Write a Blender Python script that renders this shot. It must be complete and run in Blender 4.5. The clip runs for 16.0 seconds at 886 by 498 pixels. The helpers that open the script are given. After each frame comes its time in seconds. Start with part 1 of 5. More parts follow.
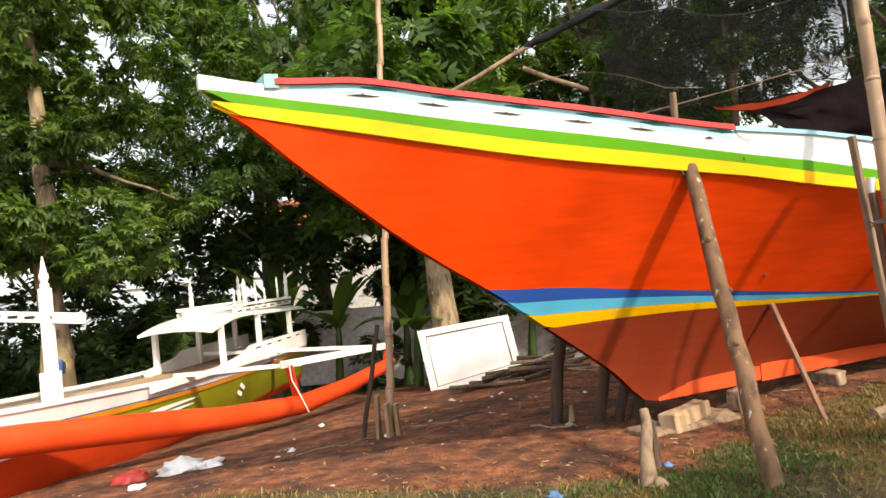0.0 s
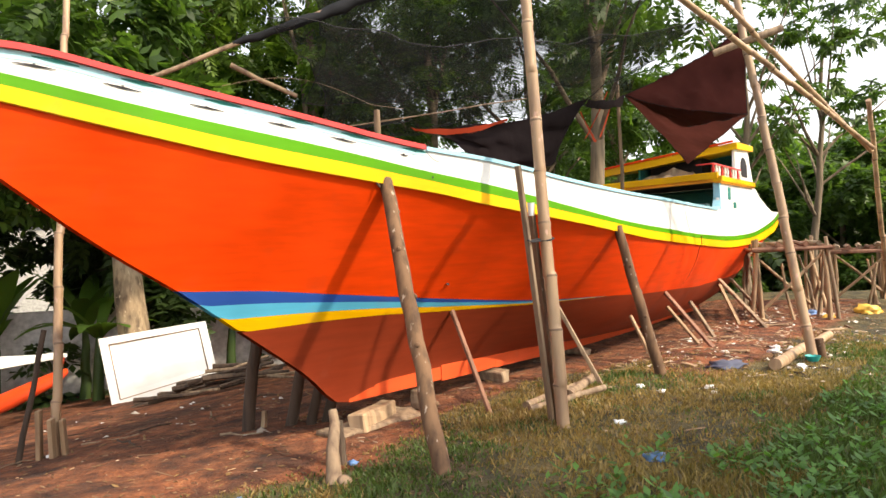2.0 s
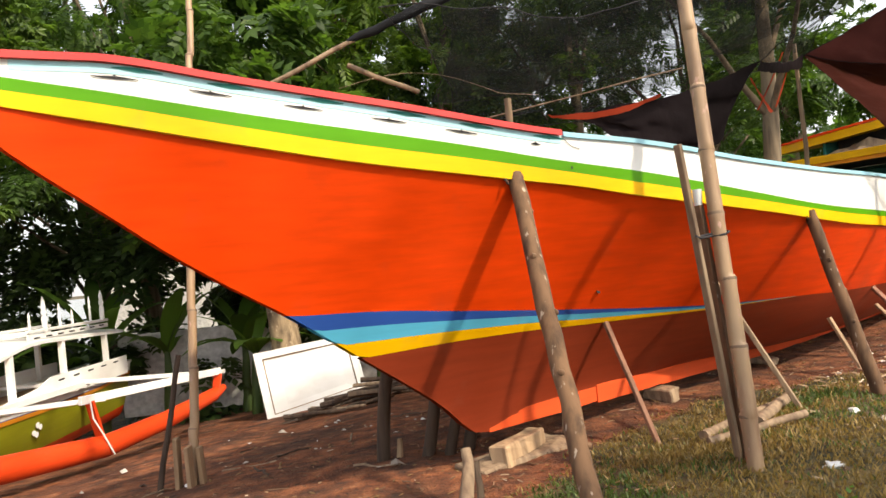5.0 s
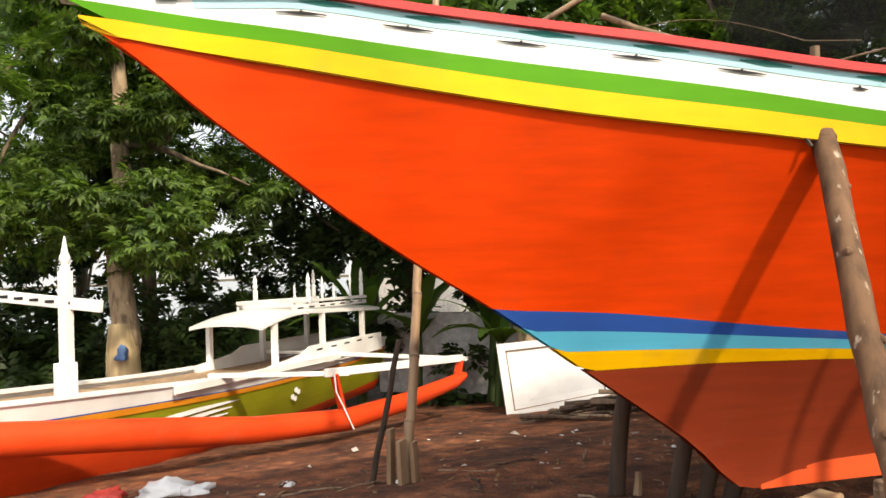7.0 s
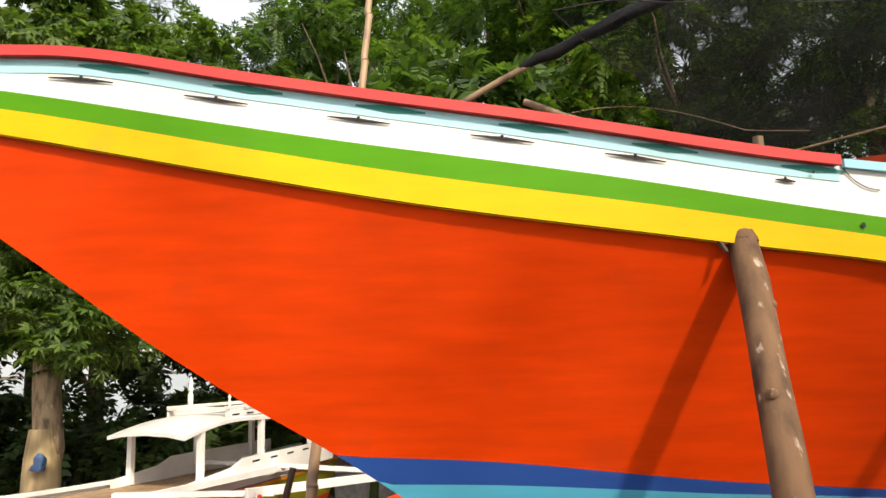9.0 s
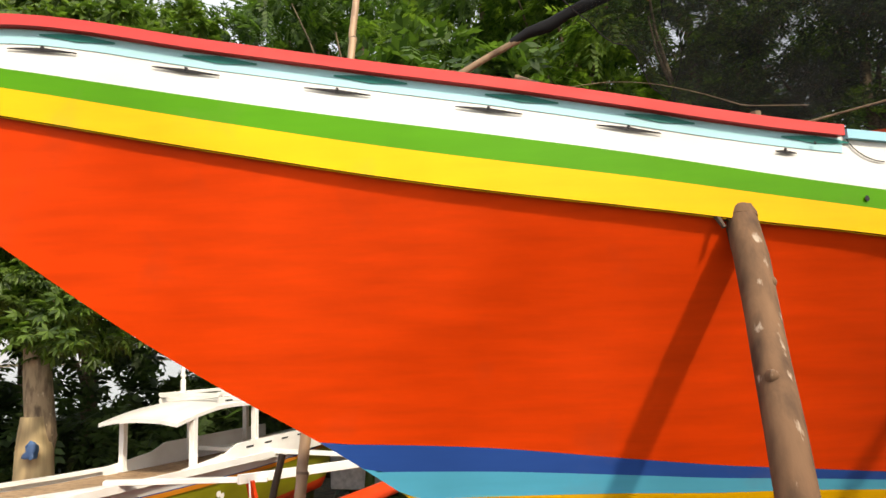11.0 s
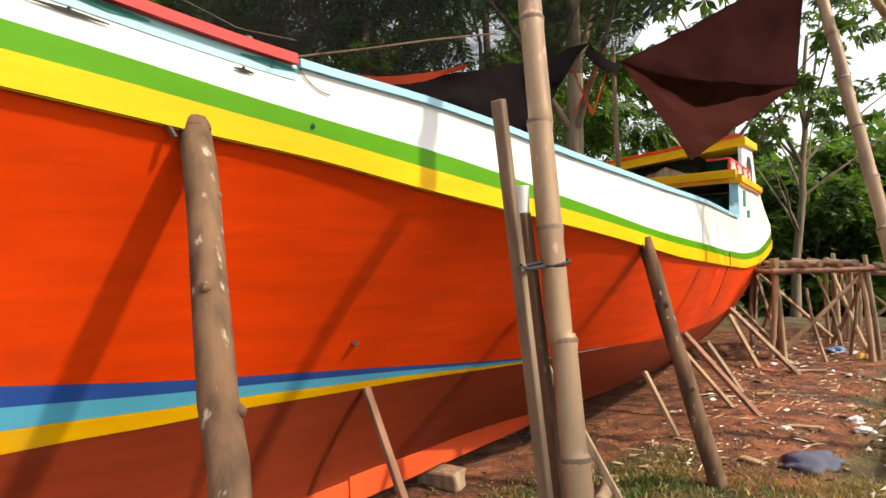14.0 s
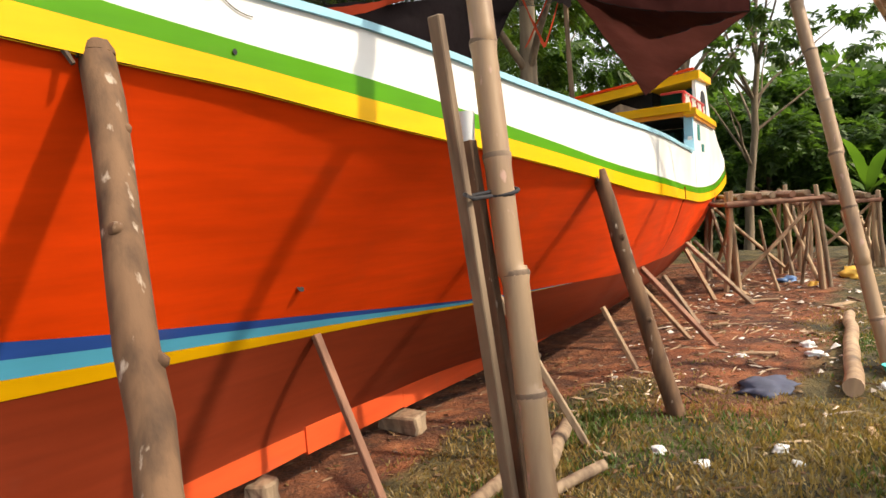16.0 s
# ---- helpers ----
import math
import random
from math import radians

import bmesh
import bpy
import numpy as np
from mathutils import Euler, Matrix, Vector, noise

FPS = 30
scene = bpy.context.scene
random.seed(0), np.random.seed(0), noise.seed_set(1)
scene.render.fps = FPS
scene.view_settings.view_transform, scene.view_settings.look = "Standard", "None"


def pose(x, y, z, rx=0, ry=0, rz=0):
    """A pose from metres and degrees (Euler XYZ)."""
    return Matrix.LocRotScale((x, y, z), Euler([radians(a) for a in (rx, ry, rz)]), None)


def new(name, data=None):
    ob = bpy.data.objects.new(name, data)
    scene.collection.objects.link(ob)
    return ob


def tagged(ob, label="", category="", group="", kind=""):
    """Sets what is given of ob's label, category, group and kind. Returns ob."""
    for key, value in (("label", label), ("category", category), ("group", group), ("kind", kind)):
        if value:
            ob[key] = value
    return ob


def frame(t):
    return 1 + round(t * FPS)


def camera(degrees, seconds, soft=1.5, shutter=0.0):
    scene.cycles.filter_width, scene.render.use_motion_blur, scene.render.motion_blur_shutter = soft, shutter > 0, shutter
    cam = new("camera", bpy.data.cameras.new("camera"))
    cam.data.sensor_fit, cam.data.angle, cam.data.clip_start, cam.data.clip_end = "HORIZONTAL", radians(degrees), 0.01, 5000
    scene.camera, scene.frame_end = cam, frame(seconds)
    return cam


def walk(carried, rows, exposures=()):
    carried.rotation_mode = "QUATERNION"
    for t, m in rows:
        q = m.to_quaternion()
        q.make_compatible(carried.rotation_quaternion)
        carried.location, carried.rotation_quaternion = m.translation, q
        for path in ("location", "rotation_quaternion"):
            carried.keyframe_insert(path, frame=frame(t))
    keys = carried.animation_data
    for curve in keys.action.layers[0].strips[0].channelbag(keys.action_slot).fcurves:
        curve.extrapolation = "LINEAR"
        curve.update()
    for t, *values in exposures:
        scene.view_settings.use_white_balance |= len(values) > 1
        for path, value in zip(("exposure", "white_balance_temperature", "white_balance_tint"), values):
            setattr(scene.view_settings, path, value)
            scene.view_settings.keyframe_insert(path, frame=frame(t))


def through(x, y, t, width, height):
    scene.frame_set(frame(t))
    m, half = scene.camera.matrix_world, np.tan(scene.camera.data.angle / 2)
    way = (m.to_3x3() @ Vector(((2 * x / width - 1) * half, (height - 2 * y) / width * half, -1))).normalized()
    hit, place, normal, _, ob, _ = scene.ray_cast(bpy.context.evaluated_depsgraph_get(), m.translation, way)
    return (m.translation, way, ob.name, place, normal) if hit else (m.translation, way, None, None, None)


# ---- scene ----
cam = camera(65.65, 16.0)
# seconds, x, y, z, yaw, pitch, roll
ROWS = [
    (0, 0.000, 0.000, 1.498, 12.16, 0.79, 5.41),
    (0.5, -0.040, -0.022, 1.495, 15.39, 2.24, 5.26),
    (1, -0.049, -0.026, 1.496, 8.67, 1.17, 3.68),
    (1.5, -0.018, -0.038, 1.486, -2.49, 0.55, 3.12),
    (2, 0.075, -0.034, 1.463, -11.77, -0.25, 2.84),
    (2.5, 0.116, -0.036, 1.445, -16.64, -0.59, 3.06),
    (3, 0.071, 0.005, 1.458, -9.29, -3.03, 4.14),
    (3.2, 0.045, 0.009, 1.483, -3.15, -2.77, 5.75),
    (5.3, 0.305, 0.832, 1.504, 2.93, 0.95, 5.85),
    (5.5, 0.284, 0.915, 1.506, 6.15, -0.03, 6.05),
    (6, 0.310, 1.098, 1.484, 12.04, 3.82, 7.78),
    (6.5, 0.360, 1.314, 1.532, 20.06, 1.47, 6.64),
    (7, 0.337, 1.601, 1.448, 23.06, 1.73, 2.21),
    (7.5, 0.413, 1.798, 1.465, 15.67, -1.88, 4.95),
    (8, 0.617, 2.068, 1.459, 11.63, -1.07, 3.02),
    (8.5, 0.700, 2.272, 1.509, 15.52, 1.31, 3.76),
    (9, 0.636, 2.429, 1.573, 22.55, 9.38, 1.67),
    (9.2, 0.638, 2.435, 1.588, 23.63, 10.19, 1.77),
    (11.3, 0.628, 2.560, 1.566, 21.40, 7.30, 2.30),
    (11.5, 0.632, 2.571, 1.564, 12.70, 6.59, 2.40),
    (12, 0.730, 2.615, 1.540, -1.01, 3.23, 2.38),
    (12.5, 0.787, 2.644, 1.504, -9.68, -2.60, 2.59),
    (13, 0.808, 2.655, 1.494, -13.07, -2.88, 4.02),
    (13.5, 0.770, 2.557, 1.502, -14.28, 0.44, 3.28),
    (14, 0.837, 2.638, 1.517, -16.10, 0.54, 2.29),
    (14.5, 0.846, 2.657, 1.510, -16.51, 0.58, 2.56),
    (15, 0.837, 2.654, 1.508, -16.15, -0.09, 3.55),
    (15.5, 0.820, 2.629, 1.493, -17.31, -1.28, 4.08),
    (16, 0.933, 2.755, 1.455, -19.36, -3.84, 4.54),
]
walk(cam, [(t, pose(x, y, z, 90 + pitch, roll, yaw)) for t, x, y, z, yaw, pitch, roll in ROWS],
     exposures=((0.0, 1.14), (0.7, 1.14), (1.5, 1.24), (2.5, 1.28), (3.2, 1.16), (5.5, 1.02), (7.0, 0.94), (9.0, 0.80), (12.0, 0.84), (14.5, 0.98), (16.0, 0.96)))

# ---- world and sun ----
world = bpy.data.worlds.new("sky")
scene.world = world
world.use_nodes = True
wn, wl = world.node_tree.nodes, world.node_tree.links
sky = wn.new("ShaderNodeTexSky")
sky.sky_type, sky.sun_disc = "NISHITA", False
AXIS_WAY, SIDE_WAY = Vector((0.751, 0.660, 0)), Vector((0.660, -0.751, 0))
SUN_WAY = (AXIS_WAY * -0.17 + SIDE_WAY * -1.0 + Vector((0, 0, -0.92))).normalized()
sky.sun_elevation = math.asin(-SUN_WAY.z)
sky.sun_rotation = math.atan2(-SUN_WAY.x, -SUN_WAY.y)
sky.air_density, sky.dust_density = 1.0, 5.0
# bright thin cloud veils the whole sky
veil = wn.new("ShaderNodeMix")
veil.data_type = "RGBA"
veil.inputs[0].default_value, veil.inputs[7].default_value = 0.60, (5.6, 5.45, 5.2, 1.0)
wl.new(sky.outputs[0], veil.inputs[6])
wl.new(veil.outputs[2], wn["Background"].inputs[0])
wn["Background"].inputs[1].default_value = 0.15
sun = new("sun", bpy.data.lights.new("sun", "SUN"))
sun.data.energy, sun.data.angle, sun.data.color = 2.8, radians(2.4), (1.0, 0.85, 0.64)
sun.rotation_euler = SUN_WAY.to_track_quat("-Z", "Y").to_euler()

# ---- materials ----


def material(name, rough=0.6, metal=0.0):
    m = bpy.data.materials.new(name)
    m.use_nodes = True
    b = m.node_tree.nodes["Principled BSDF"]
    b.inputs["Roughness"].default_value, b.inputs["Metallic"].default_value = rough, metal
    return m, m.node_tree.nodes, m.node_tree.links, b


def noise_node(n, l, scale, detail=4.0, stretch=None, coord="Object"):
    tc = n.new("ShaderNodeTexCoord")
    t = n.new("ShaderNodeTexNoise")
    t.inputs["Scale"].default_value, t.inputs["Detail"].default_value = scale, detail
    if stretch:
        mp = n.new("ShaderNodeMapping")
        mp.inputs["Scale"].default_value = stretch
        l.new(tc.outputs[coord], mp.inputs["Vector"])
        l.new(mp.outputs[0], t.inputs["Vector"])
    else:
        l.new(tc.outputs[coord], t.inputs["Vector"])
    return t


def ramp_node(n, l, source, stops):
    r = n.new("ShaderNodeValToRGB")
    e = r.color_ramp.elements
    while len(e) < len(stops):
        e.new(0.5)
    for k, (p, c) in enumerate(stops):
        e[k].position, e[k].color = p, (*c, 1.0)
    l.new(source, r.inputs["Fac"])
    return r


def mix_node(n, l, fac, a, b, kind="MIX"):
    m = n.new("ShaderNodeMix")
    m.data_type, m.blend_type = "RGBA", kind
    for sock, val in ((m.inputs[0], fac), (m.inputs[6], a), (m.inputs[7], b)):
        if isinstance(val, (int, float)):
            sock.default_value = val
        elif isinstance(val, tuple):
            sock.default_value = (*val, 1.0)
        else:
            l.new(val, sock)
    return m.outputs[2]


def bump_node(n, l, height, b, strength, dist=0.01):
    u = n.new("ShaderNodeBump")
    u.inputs["Strength"].default_value, u.inputs["Distance"].default_value = strength, dist
    l.new(height, u.inputs["Height"])
    l.new(u.outputs[0], b.inputs["Normal"])


def shade(c, k):
    return tuple(min(1.0, max(0.0, v * k)) for v in c)


def paint(name, colour, rough=0.42, wear=0.12, dirt=(0.22, 0.15, 0.10), dirty=0.25):
    """Oil paint on planks: brush streaks along the hull, patches, a little grime."""
    m, n, l, b = material(name, rough)
    b.inputs["Specular IOR Level"].default_value = 0.16
    big = noise_node(n, l, 1.3, 3.0)
    streak = noise_node(n, l, 7.0, 5.0, (0.25, 1.0, 3.0))
    base = ramp_node(n, l, streak.outputs["Fac"], [(0.25, shade(colour, 1 - wear)), (0.75, shade(colour, 1 + wear * 0.6))])
    patch = ramp_node(n, l, big.outputs["Fac"], [(0.33, (0.78, 0.75, 0.73)), (0.66, (1.0, 1.0, 1.0))])
    col = mix_node(n, l, 1.0, base.outputs[0], patch.outputs[0], "MULTIPLY")
    spots = noise_node(n, l, 3.1, 8.0)
    mask = ramp_node(n, l, spots.outputs["Fac"], [(0.60, (0, 0, 0)), (0.82, (dirty, dirty, dirty))])
    l.new(mix_node(n, l, mask.outputs[0], col, dirt), b.inputs["Base Color"])
    rr = ramp_node(n, l, big.outputs["Fac"], [(0.3, (rough * 0.85,) * 3), (0.7, (min(1, rough * 1.25),) * 3)])
    l.new(rr.outputs[0], b.inputs["Roughness"])
    bump_node(n, l, streak.outputs["Fac"], b, 0.25, 0.004)
    return m


def wood(name, light, dark, scale=1.0, rough=0.8, along=(1.0, 1.0, 0.08), spots=None):
    m, n, l, b = material(name, rough)
    grain = noise_node(n, l, 22.0 * scale, 8.0, along)
    big = noise_node(n, l, 2.2 * scale, 4.0)
    info = n.new("ShaderNodeObjectInfo")
    g = ramp_node(n, l, grain.outputs["Fac"], [(0.28, dark), (0.55, light), (0.8, shade(light, 1.15))])
    p = ramp_node(n, l, big.outputs["Fac"], [(0.3, (0.62, 0.58, 0.55)), (0.7, (1, 1, 1))])
    col = mix_node(n, l, 1.0, g.outputs[0], p.outputs[0], "MULTIPLY")
    tint = ramp_node(n, l, info.outputs["Random"], [(0.0, (0.75, 0.72, 0.70)), (1.0, (1.0, 1.0, 1.0))])
    col = mix_node(n, l, 1.0, col, tint.outputs[0], "MULTIPLY")
    if spots:
        sp = noise_node(n, l, 21.0, 5.0, (1.0, 1.0, 0.45))
        mask = ramp_node(n, l, sp.outputs["Fac"], [(0.635, (0, 0, 0)), (0.70, (1, 1, 1))])
        col = mix_node(n, l, mask.outputs[0], col, spots)
        dk = noise_node(n, l, 8.0, 5.0, (1.0, 1.0, 0.35))
        dmask = ramp_node(n, l, dk.outputs["Fac"], [(0.56, (0, 0, 0)), (0.70, (0.8, 0.8, 0.8))])
        col = mix_node(n, l, dmask.outputs[0], col, shade(dark, 0.7))
    l.new(col, b.inputs["Base Color"])
    bump_node(n, l, grain.outputs["Fac"], b, 0.8, 0.010)
    return m


def leaf(name, young, old, through=0.5):
    m, n, l, b = material(name, 0.5)
    geo = n.new("ShaderNodeNewGeometry")
    r = ramp_node(n, l, geo.outputs["Random Per Island"], [(0.0, old), (0.6, young), (1.0, shade(young, 1.35))])
    big = noise_node(n, l, 0.5, 3.0)
    p = ramp_node(n, l, big.outputs["Fac"], [(0.3, (0.6, 0.68, 0.6)), (0.7, (1.0, 1.0, 1.0))])
    col = mix_node(n, l, 1.0, r.outputs[0], p.outputs[0], "MULTIPLY")
    l.new(col, b.inputs["Base Color"])
    t = n.new("ShaderNodeBsdfTranslucent")
    l.new(mix_node(n, l, 1.0, col, (1.3, 1.35, 0.7), "MULTIPLY"), t.inputs["Color"])
    mx = n.new("ShaderNodeMixShader")
    mx.inputs[0].default_value = through
    l.new(b.outputs[0], mx.inputs[1])
    l.new(t.outputs[0], mx.inputs[2])
    l.new(mx.outputs[0], n["Material Output"].inputs["Surface"])
    return m


def cloth(name, colour, weave, through=0.25, holes=0.0):
    m, n, l, b = material(name, 0.75)
    b.inputs["Specular IOR Level"].default_value = 0.08
    big = noise_node(n, l, 1.6, 5.0)
    c = ramp_node(n, l, big.outputs["Fac"], [(0.3, shade(colour, 0.6)), (0.7, shade(colour, 1.25))])
    l.new(c.outputs[0], b.inputs["Base Color"])
    t = n.new("ShaderNodeBsdfTranslucent")
    l.new(c.outputs[0], t.inputs["Color"])
    mx = n.new("ShaderNodeMixShader")
    mx.inputs[0].default_value = through
    l.new(b.outputs[0], mx.inputs[1])
    l.new(t.outputs[0], mx.inputs[2])
    out = mx.outputs[0]
    if holes:
        clear = n.new("ShaderNodeBsdfTransparent")
        w = noise_node(n, l, weave, 2.0)
        swag = noise_node(n, l, 2.4, 4.0, (0.35, 1.0, 2.2))
        gap = ramp_node(n, l, w.outputs["Fac"], [(0.45, (holes * 0.60,) * 3), (0.60, (holes,) * 3)])
        folds = noise_node(n, l, 1.1, 3.0)
        dense = ramp_node(n, l, folds.outputs["Fac"], [(0.36, (0.52, 0.52, 0.52)), (0.58, (1.0, 1.0, 1.0))])
        lines = ramp_node(n, l, swag.outputs["Fac"], [(0.40, (1.0, 1.0, 1.0)), (0.50, (0.68, 0.68, 0.68)), (0.60, (1.0, 1.0, 1.0))])
        m2 = n.new("ShaderNodeMixShader")
        l.new(mix_node(n, l, 1.0, mix_node(n, l, 1.0, gap.outputs[0], dense.outputs[0], "MULTIPLY"), lines.outputs[0], "MULTIPLY"), m2.inputs[0])
        l.new(out, m2.inputs[1])
        l.new(clear.outputs[0], m2.inputs[2])
        out = m2.outputs[0]
    l.new(out, n["Material Output"].inputs["Surface"])
    crease = noise_node(n, l, 5.0, 4.0)
    bump_node(n, l, crease.outputs["Fac"], b, 0.5, 0.03)
    return m


ORANGE = paint("orange_paint", (0.80, 0.058, 0.0016), 0.45, 0.16, (0.35, 0.06, 0.02), 0.35)
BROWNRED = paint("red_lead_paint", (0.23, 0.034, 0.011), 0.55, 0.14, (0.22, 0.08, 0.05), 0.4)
KEELRED = paint("keel_paint", (0.62, 0.085, 0.022), 0.55, 0.14, (0.25, 0.10, 0.06), 0.4)
YELLOW = paint("yellow_paint", (0.84, 0.47, 0.001), 0.38, 0.06)
GREEN = paint("green_paint", (0.078, 0.285, 0.0005), 0.36, 0.08)
WHITE = paint("white_paint", (0.80, 0.82, 0.82), 0.40, 0.03, (0.5, 0.5, 0.46), 0.3)
SKYBLUE = paint("sky_blue_paint", (0.33, 0.62, 0.78), 0.42, 0.06)
PALEBLUE = paint("pale_blue_paint", (0.42, 0.73, 0.83), 0.42, 0.05)
CYAN = paint("cyan_paint", (0.10, 0.46, 0.70), 0.40, 0.06)
BLUE = paint("blue_paint", (0.028, 0.09, 0.38), 0.40, 0.08)
RAILRED = paint("rail_red_paint", (0.62, 0.07, 0.07), 0.5, 0.15)
TEAL = paint("teal_paint", (0.03, 0.20, 0.18), 0.5, 0.15)
PALETEAL = paint("pale_teal_paint", (0.30, 0.56, 0.55), 0.5, 0.15)
OLIVE = paint("olive_paint", (0.30, 0.32, 0.015), 0.4, 0.08)
AMBER = paint("amber_paint", (0.75, 0.30, 0.02), 0.4, 0.08)
DARK = paint("dark_paint", (0.03, 0.03, 0.035), 0.6, 0.2)
FLOAT = paint("float_orange_paint", (0.64, 0.060, 0.012), 0.40, 0.10)
REDWOOD = wood("reddish_sawn_wood", (0.30, 0.155, 0.10), (0.14, 0.07, 0.045), 0.6, 0.8)
LOG = wood("log_bark", (0.195, 0.112, 0.060), (0.050, 0.028, 0.016), 0.6, 0.9, (1.0, 1.0, 0.25), (0.40, 0.33, 0.26))
BAMBOO = wood("bamboo_skin", (0.52, 0.37, 0.225), (0.27, 0.165, 0.11), 0.45, 0.5, (1.0, 1.0, 0.08), (0.42, 0.26, 0.20))
RING = wood("bamboo_joint", (0.28, 0.20, 0.14), (0.12, 0.085, 0.06), 0.8, 0.8)
STICK = wood("weathered_stick", (0.36, 0.27, 0.18), (0.15, 0.10, 0.07), 0.8, 0.85)
PLANK = wood("raw_plank", (0.50, 0.36, 0.22), (0.26, 0.17, 0.10), 0.6, 0.8)
DARKWOOD = wood("damp_dark_wood", (0.10, 0.07, 0.05), (0.03, 0.022, 0.017), 0.8, 0.9)
TRUNK = wood("tree_bark", (0.24, 0.19, 0.13), (0.09, 0.07, 0.05), 0.5, 0.95)
SCARRED = wood("scarred_bark", (0.54, 0.43, 0.28), (0.12, 0.085, 0.06), 0.4, 0.95, (1.0, 1.0, 0.3), (0.52, 0.42, 0.28))
PALE = wood("peeled_trunk", (0.64, 0.51, 0.28), (0.34, 0.26, 0.15), 0.4, 0.85)
LEAF_A = leaf("broad_leaf", (0.085, 0.150, 0.026), (0.035, 0.075, 0.016), 0.5)
LEAF_B = leaf("bright_leaf", (0.14, 0.22, 0.034), (0.055, 0.11, 0.020), 0.55)
LEAF_C = leaf("palmate_leaf", (0.125, 0.195, 0.034), (0.038, 0.074, 0.016), 0.5)
LEAF_D = leaf("dark_leaf", (0.062, 0.100, 0.028), (0.028, 0.052, 0.017), 0.4)
BANANA = leaf("banana_leaf", (0.12, 0.22, 0.030), (0.06, 0.12, 0.020), 0.5)
GRASS = leaf("grass_blade", (0.095, 0.150, 0.030), (0.050, 0.085, 0.017), 0.40)
STRAW = leaf("straw_blade", (0.30, 0.205, 0.068), (0.16, 0.108, 0.040), 0.35)
WEED = leaf("weed_leaf", (0.10, 0.22, 0.035), (0.06, 0.13, 0.025), 0.45)
NET = cloth("black_shade_net", (0.024, 0.026, 0.029), 55.0, 0.25, 0.96)
MAROON = cloth("maroon_tarpaulin", (0.055, 0.018, 0.017), 30.0, 0.30)
FLAP = cloth("reddish_tarpaulin", (0.065, 0.020, 0.016), 30.0, 0.40)
ROLL = cloth("rolled_black_net", (0.016, 0.017, 0.020), 40.0, 0.1)
DARKTARP = cloth("dark_tarpaulin", (0.014, 0.010, 0.012), 30.0, 0.25)
REDTARP = cloth("red_tarpaulin_edge", (0.42, 0.060, 0.025), 30.0, 0.5)
PLASTIC = material("white_plastic_bag", 0.4)[0]
PLASTIC.node_tree.nodes["Principled BSDF"].inputs["Base Color"].default_value = (0.62, 0.64, 0.65, 1)

# soil, with grass where the ground is not trodden
SOIL, gn, gl, gb = material("red_soil_and_turf", 0.95)
g_big = noise_node(gn, gl, 0.9, 5.0)
g_mid = noise_node(gn, gl, 6.0, 8.0)
g_fine = noise_node(gn, gl, 45.0, 6.0)
soil_c = ramp_node(gn, gl, g_mid.outputs["Fac"], [(0.28, (0.050, 0.018, 0.008)), (0.46, (0.165, 0.054, 0.020)), (0.62, (0.28, 0.102, 0.040)), (0.78, (0.40, 0.19, 0.090))])
turf_c = ramp_node(gn, gl, g_mid.outputs["Fac"], [(0.3, (0.042, 0.040, 0.014)), (0.55, (0.115, 0.092, 0.032)), (0.8, (0.23, 0.165, 0.064))])
fine_c = ramp_node(gn, gl, g_fine.outputs["Fac"], [(0.3, (0.55, 0.53, 0.5)), (0.7, (1.1, 1.1, 1.1))])
turf_at = gn.new("ShaderNodeAttribute")
turf_at.attribute_name = "turf"
turf_sum = gn.new("ShaderNodeMath")
turf_sum.operation = "ADD"
gl.new(turf_at.outputs["Fac"], turf_sum.inputs[0])
gl.new(g_big.outputs["Fac"], turf_sum.inputs[1])
turf_m = ramp_node(gn, gl, turf_sum.outputs[0], [(0.85, (0, 0, 0)), (1.0, (1, 1, 1))])
damp = noise_node(gn, gl, 1.7, 5.0)
damp_c = ramp_node(gn, gl, damp.outputs["Fac"], [(0.36, (0.40, 0.40, 0.42)), (0.50, (0.86, 0.85, 0.84)), (0.66, (1.15, 1.08, 1.0))])
g_col = mix_node(gn, gl, turf_m.outputs[0], soil_c.outputs[0], turf_c.outputs[0])
gl.new(mix_node(gn, gl, 1.0, mix_node(gn, gl, 1.0, g_col, damp_c.outputs[0], "MULTIPLY"), fine_c.outputs[0], "MULTIPLY"), gb.inputs["Base Color"])
g_rise = gn.new("ShaderNodeMath")
g_rise.operation = "MULTIPLY_ADD"
g_rise.inputs[1].default_value = 2.2
gl.new(g_mid.outputs["Fac"], g_rise.inputs[0])
gl.new(g_fine.outputs["Fac"], g_rise.inputs[2])
bump_node(gn, gl, g_rise.outputs[0], gb, 0.9, 0.03)

# ---- mesh tools ----


def mesh_object(name, verts, faces, mat, parent=None, label="", smooth=True):
    me = bpy.data.meshes.new(name)
    me.from_pydata([tuple(v) for v in verts], [], faces)
    me.materials.append(mat)
    if smooth:
        me.polygons.foreach_set("use_smooth", [True] * len(me.polygons))
    me.update()
    if smooth:
        me.set_sharp_from_angle(angle=radians(48))
    ob = new(name, me)
    ob.parent = parent
    if label:
        tagged(ob, label)
    return ob


def part(name, bm, mat, parent=None, label="", smooth=False):
    me = bpy.data.meshes.new(name)
    bmesh.ops.recalc_face_normals(bm, faces=bm.faces[:])
    bm.to_mesh(me)
    bm.free()
    me.materials.append(mat)
    if smooth:
        me.polygons.foreach_set("use_smooth", [True] * len(me.polygons))
    ob = new(name, me)
    ob.parent = parent
    if label:
        tagged(ob, label)
    return ob


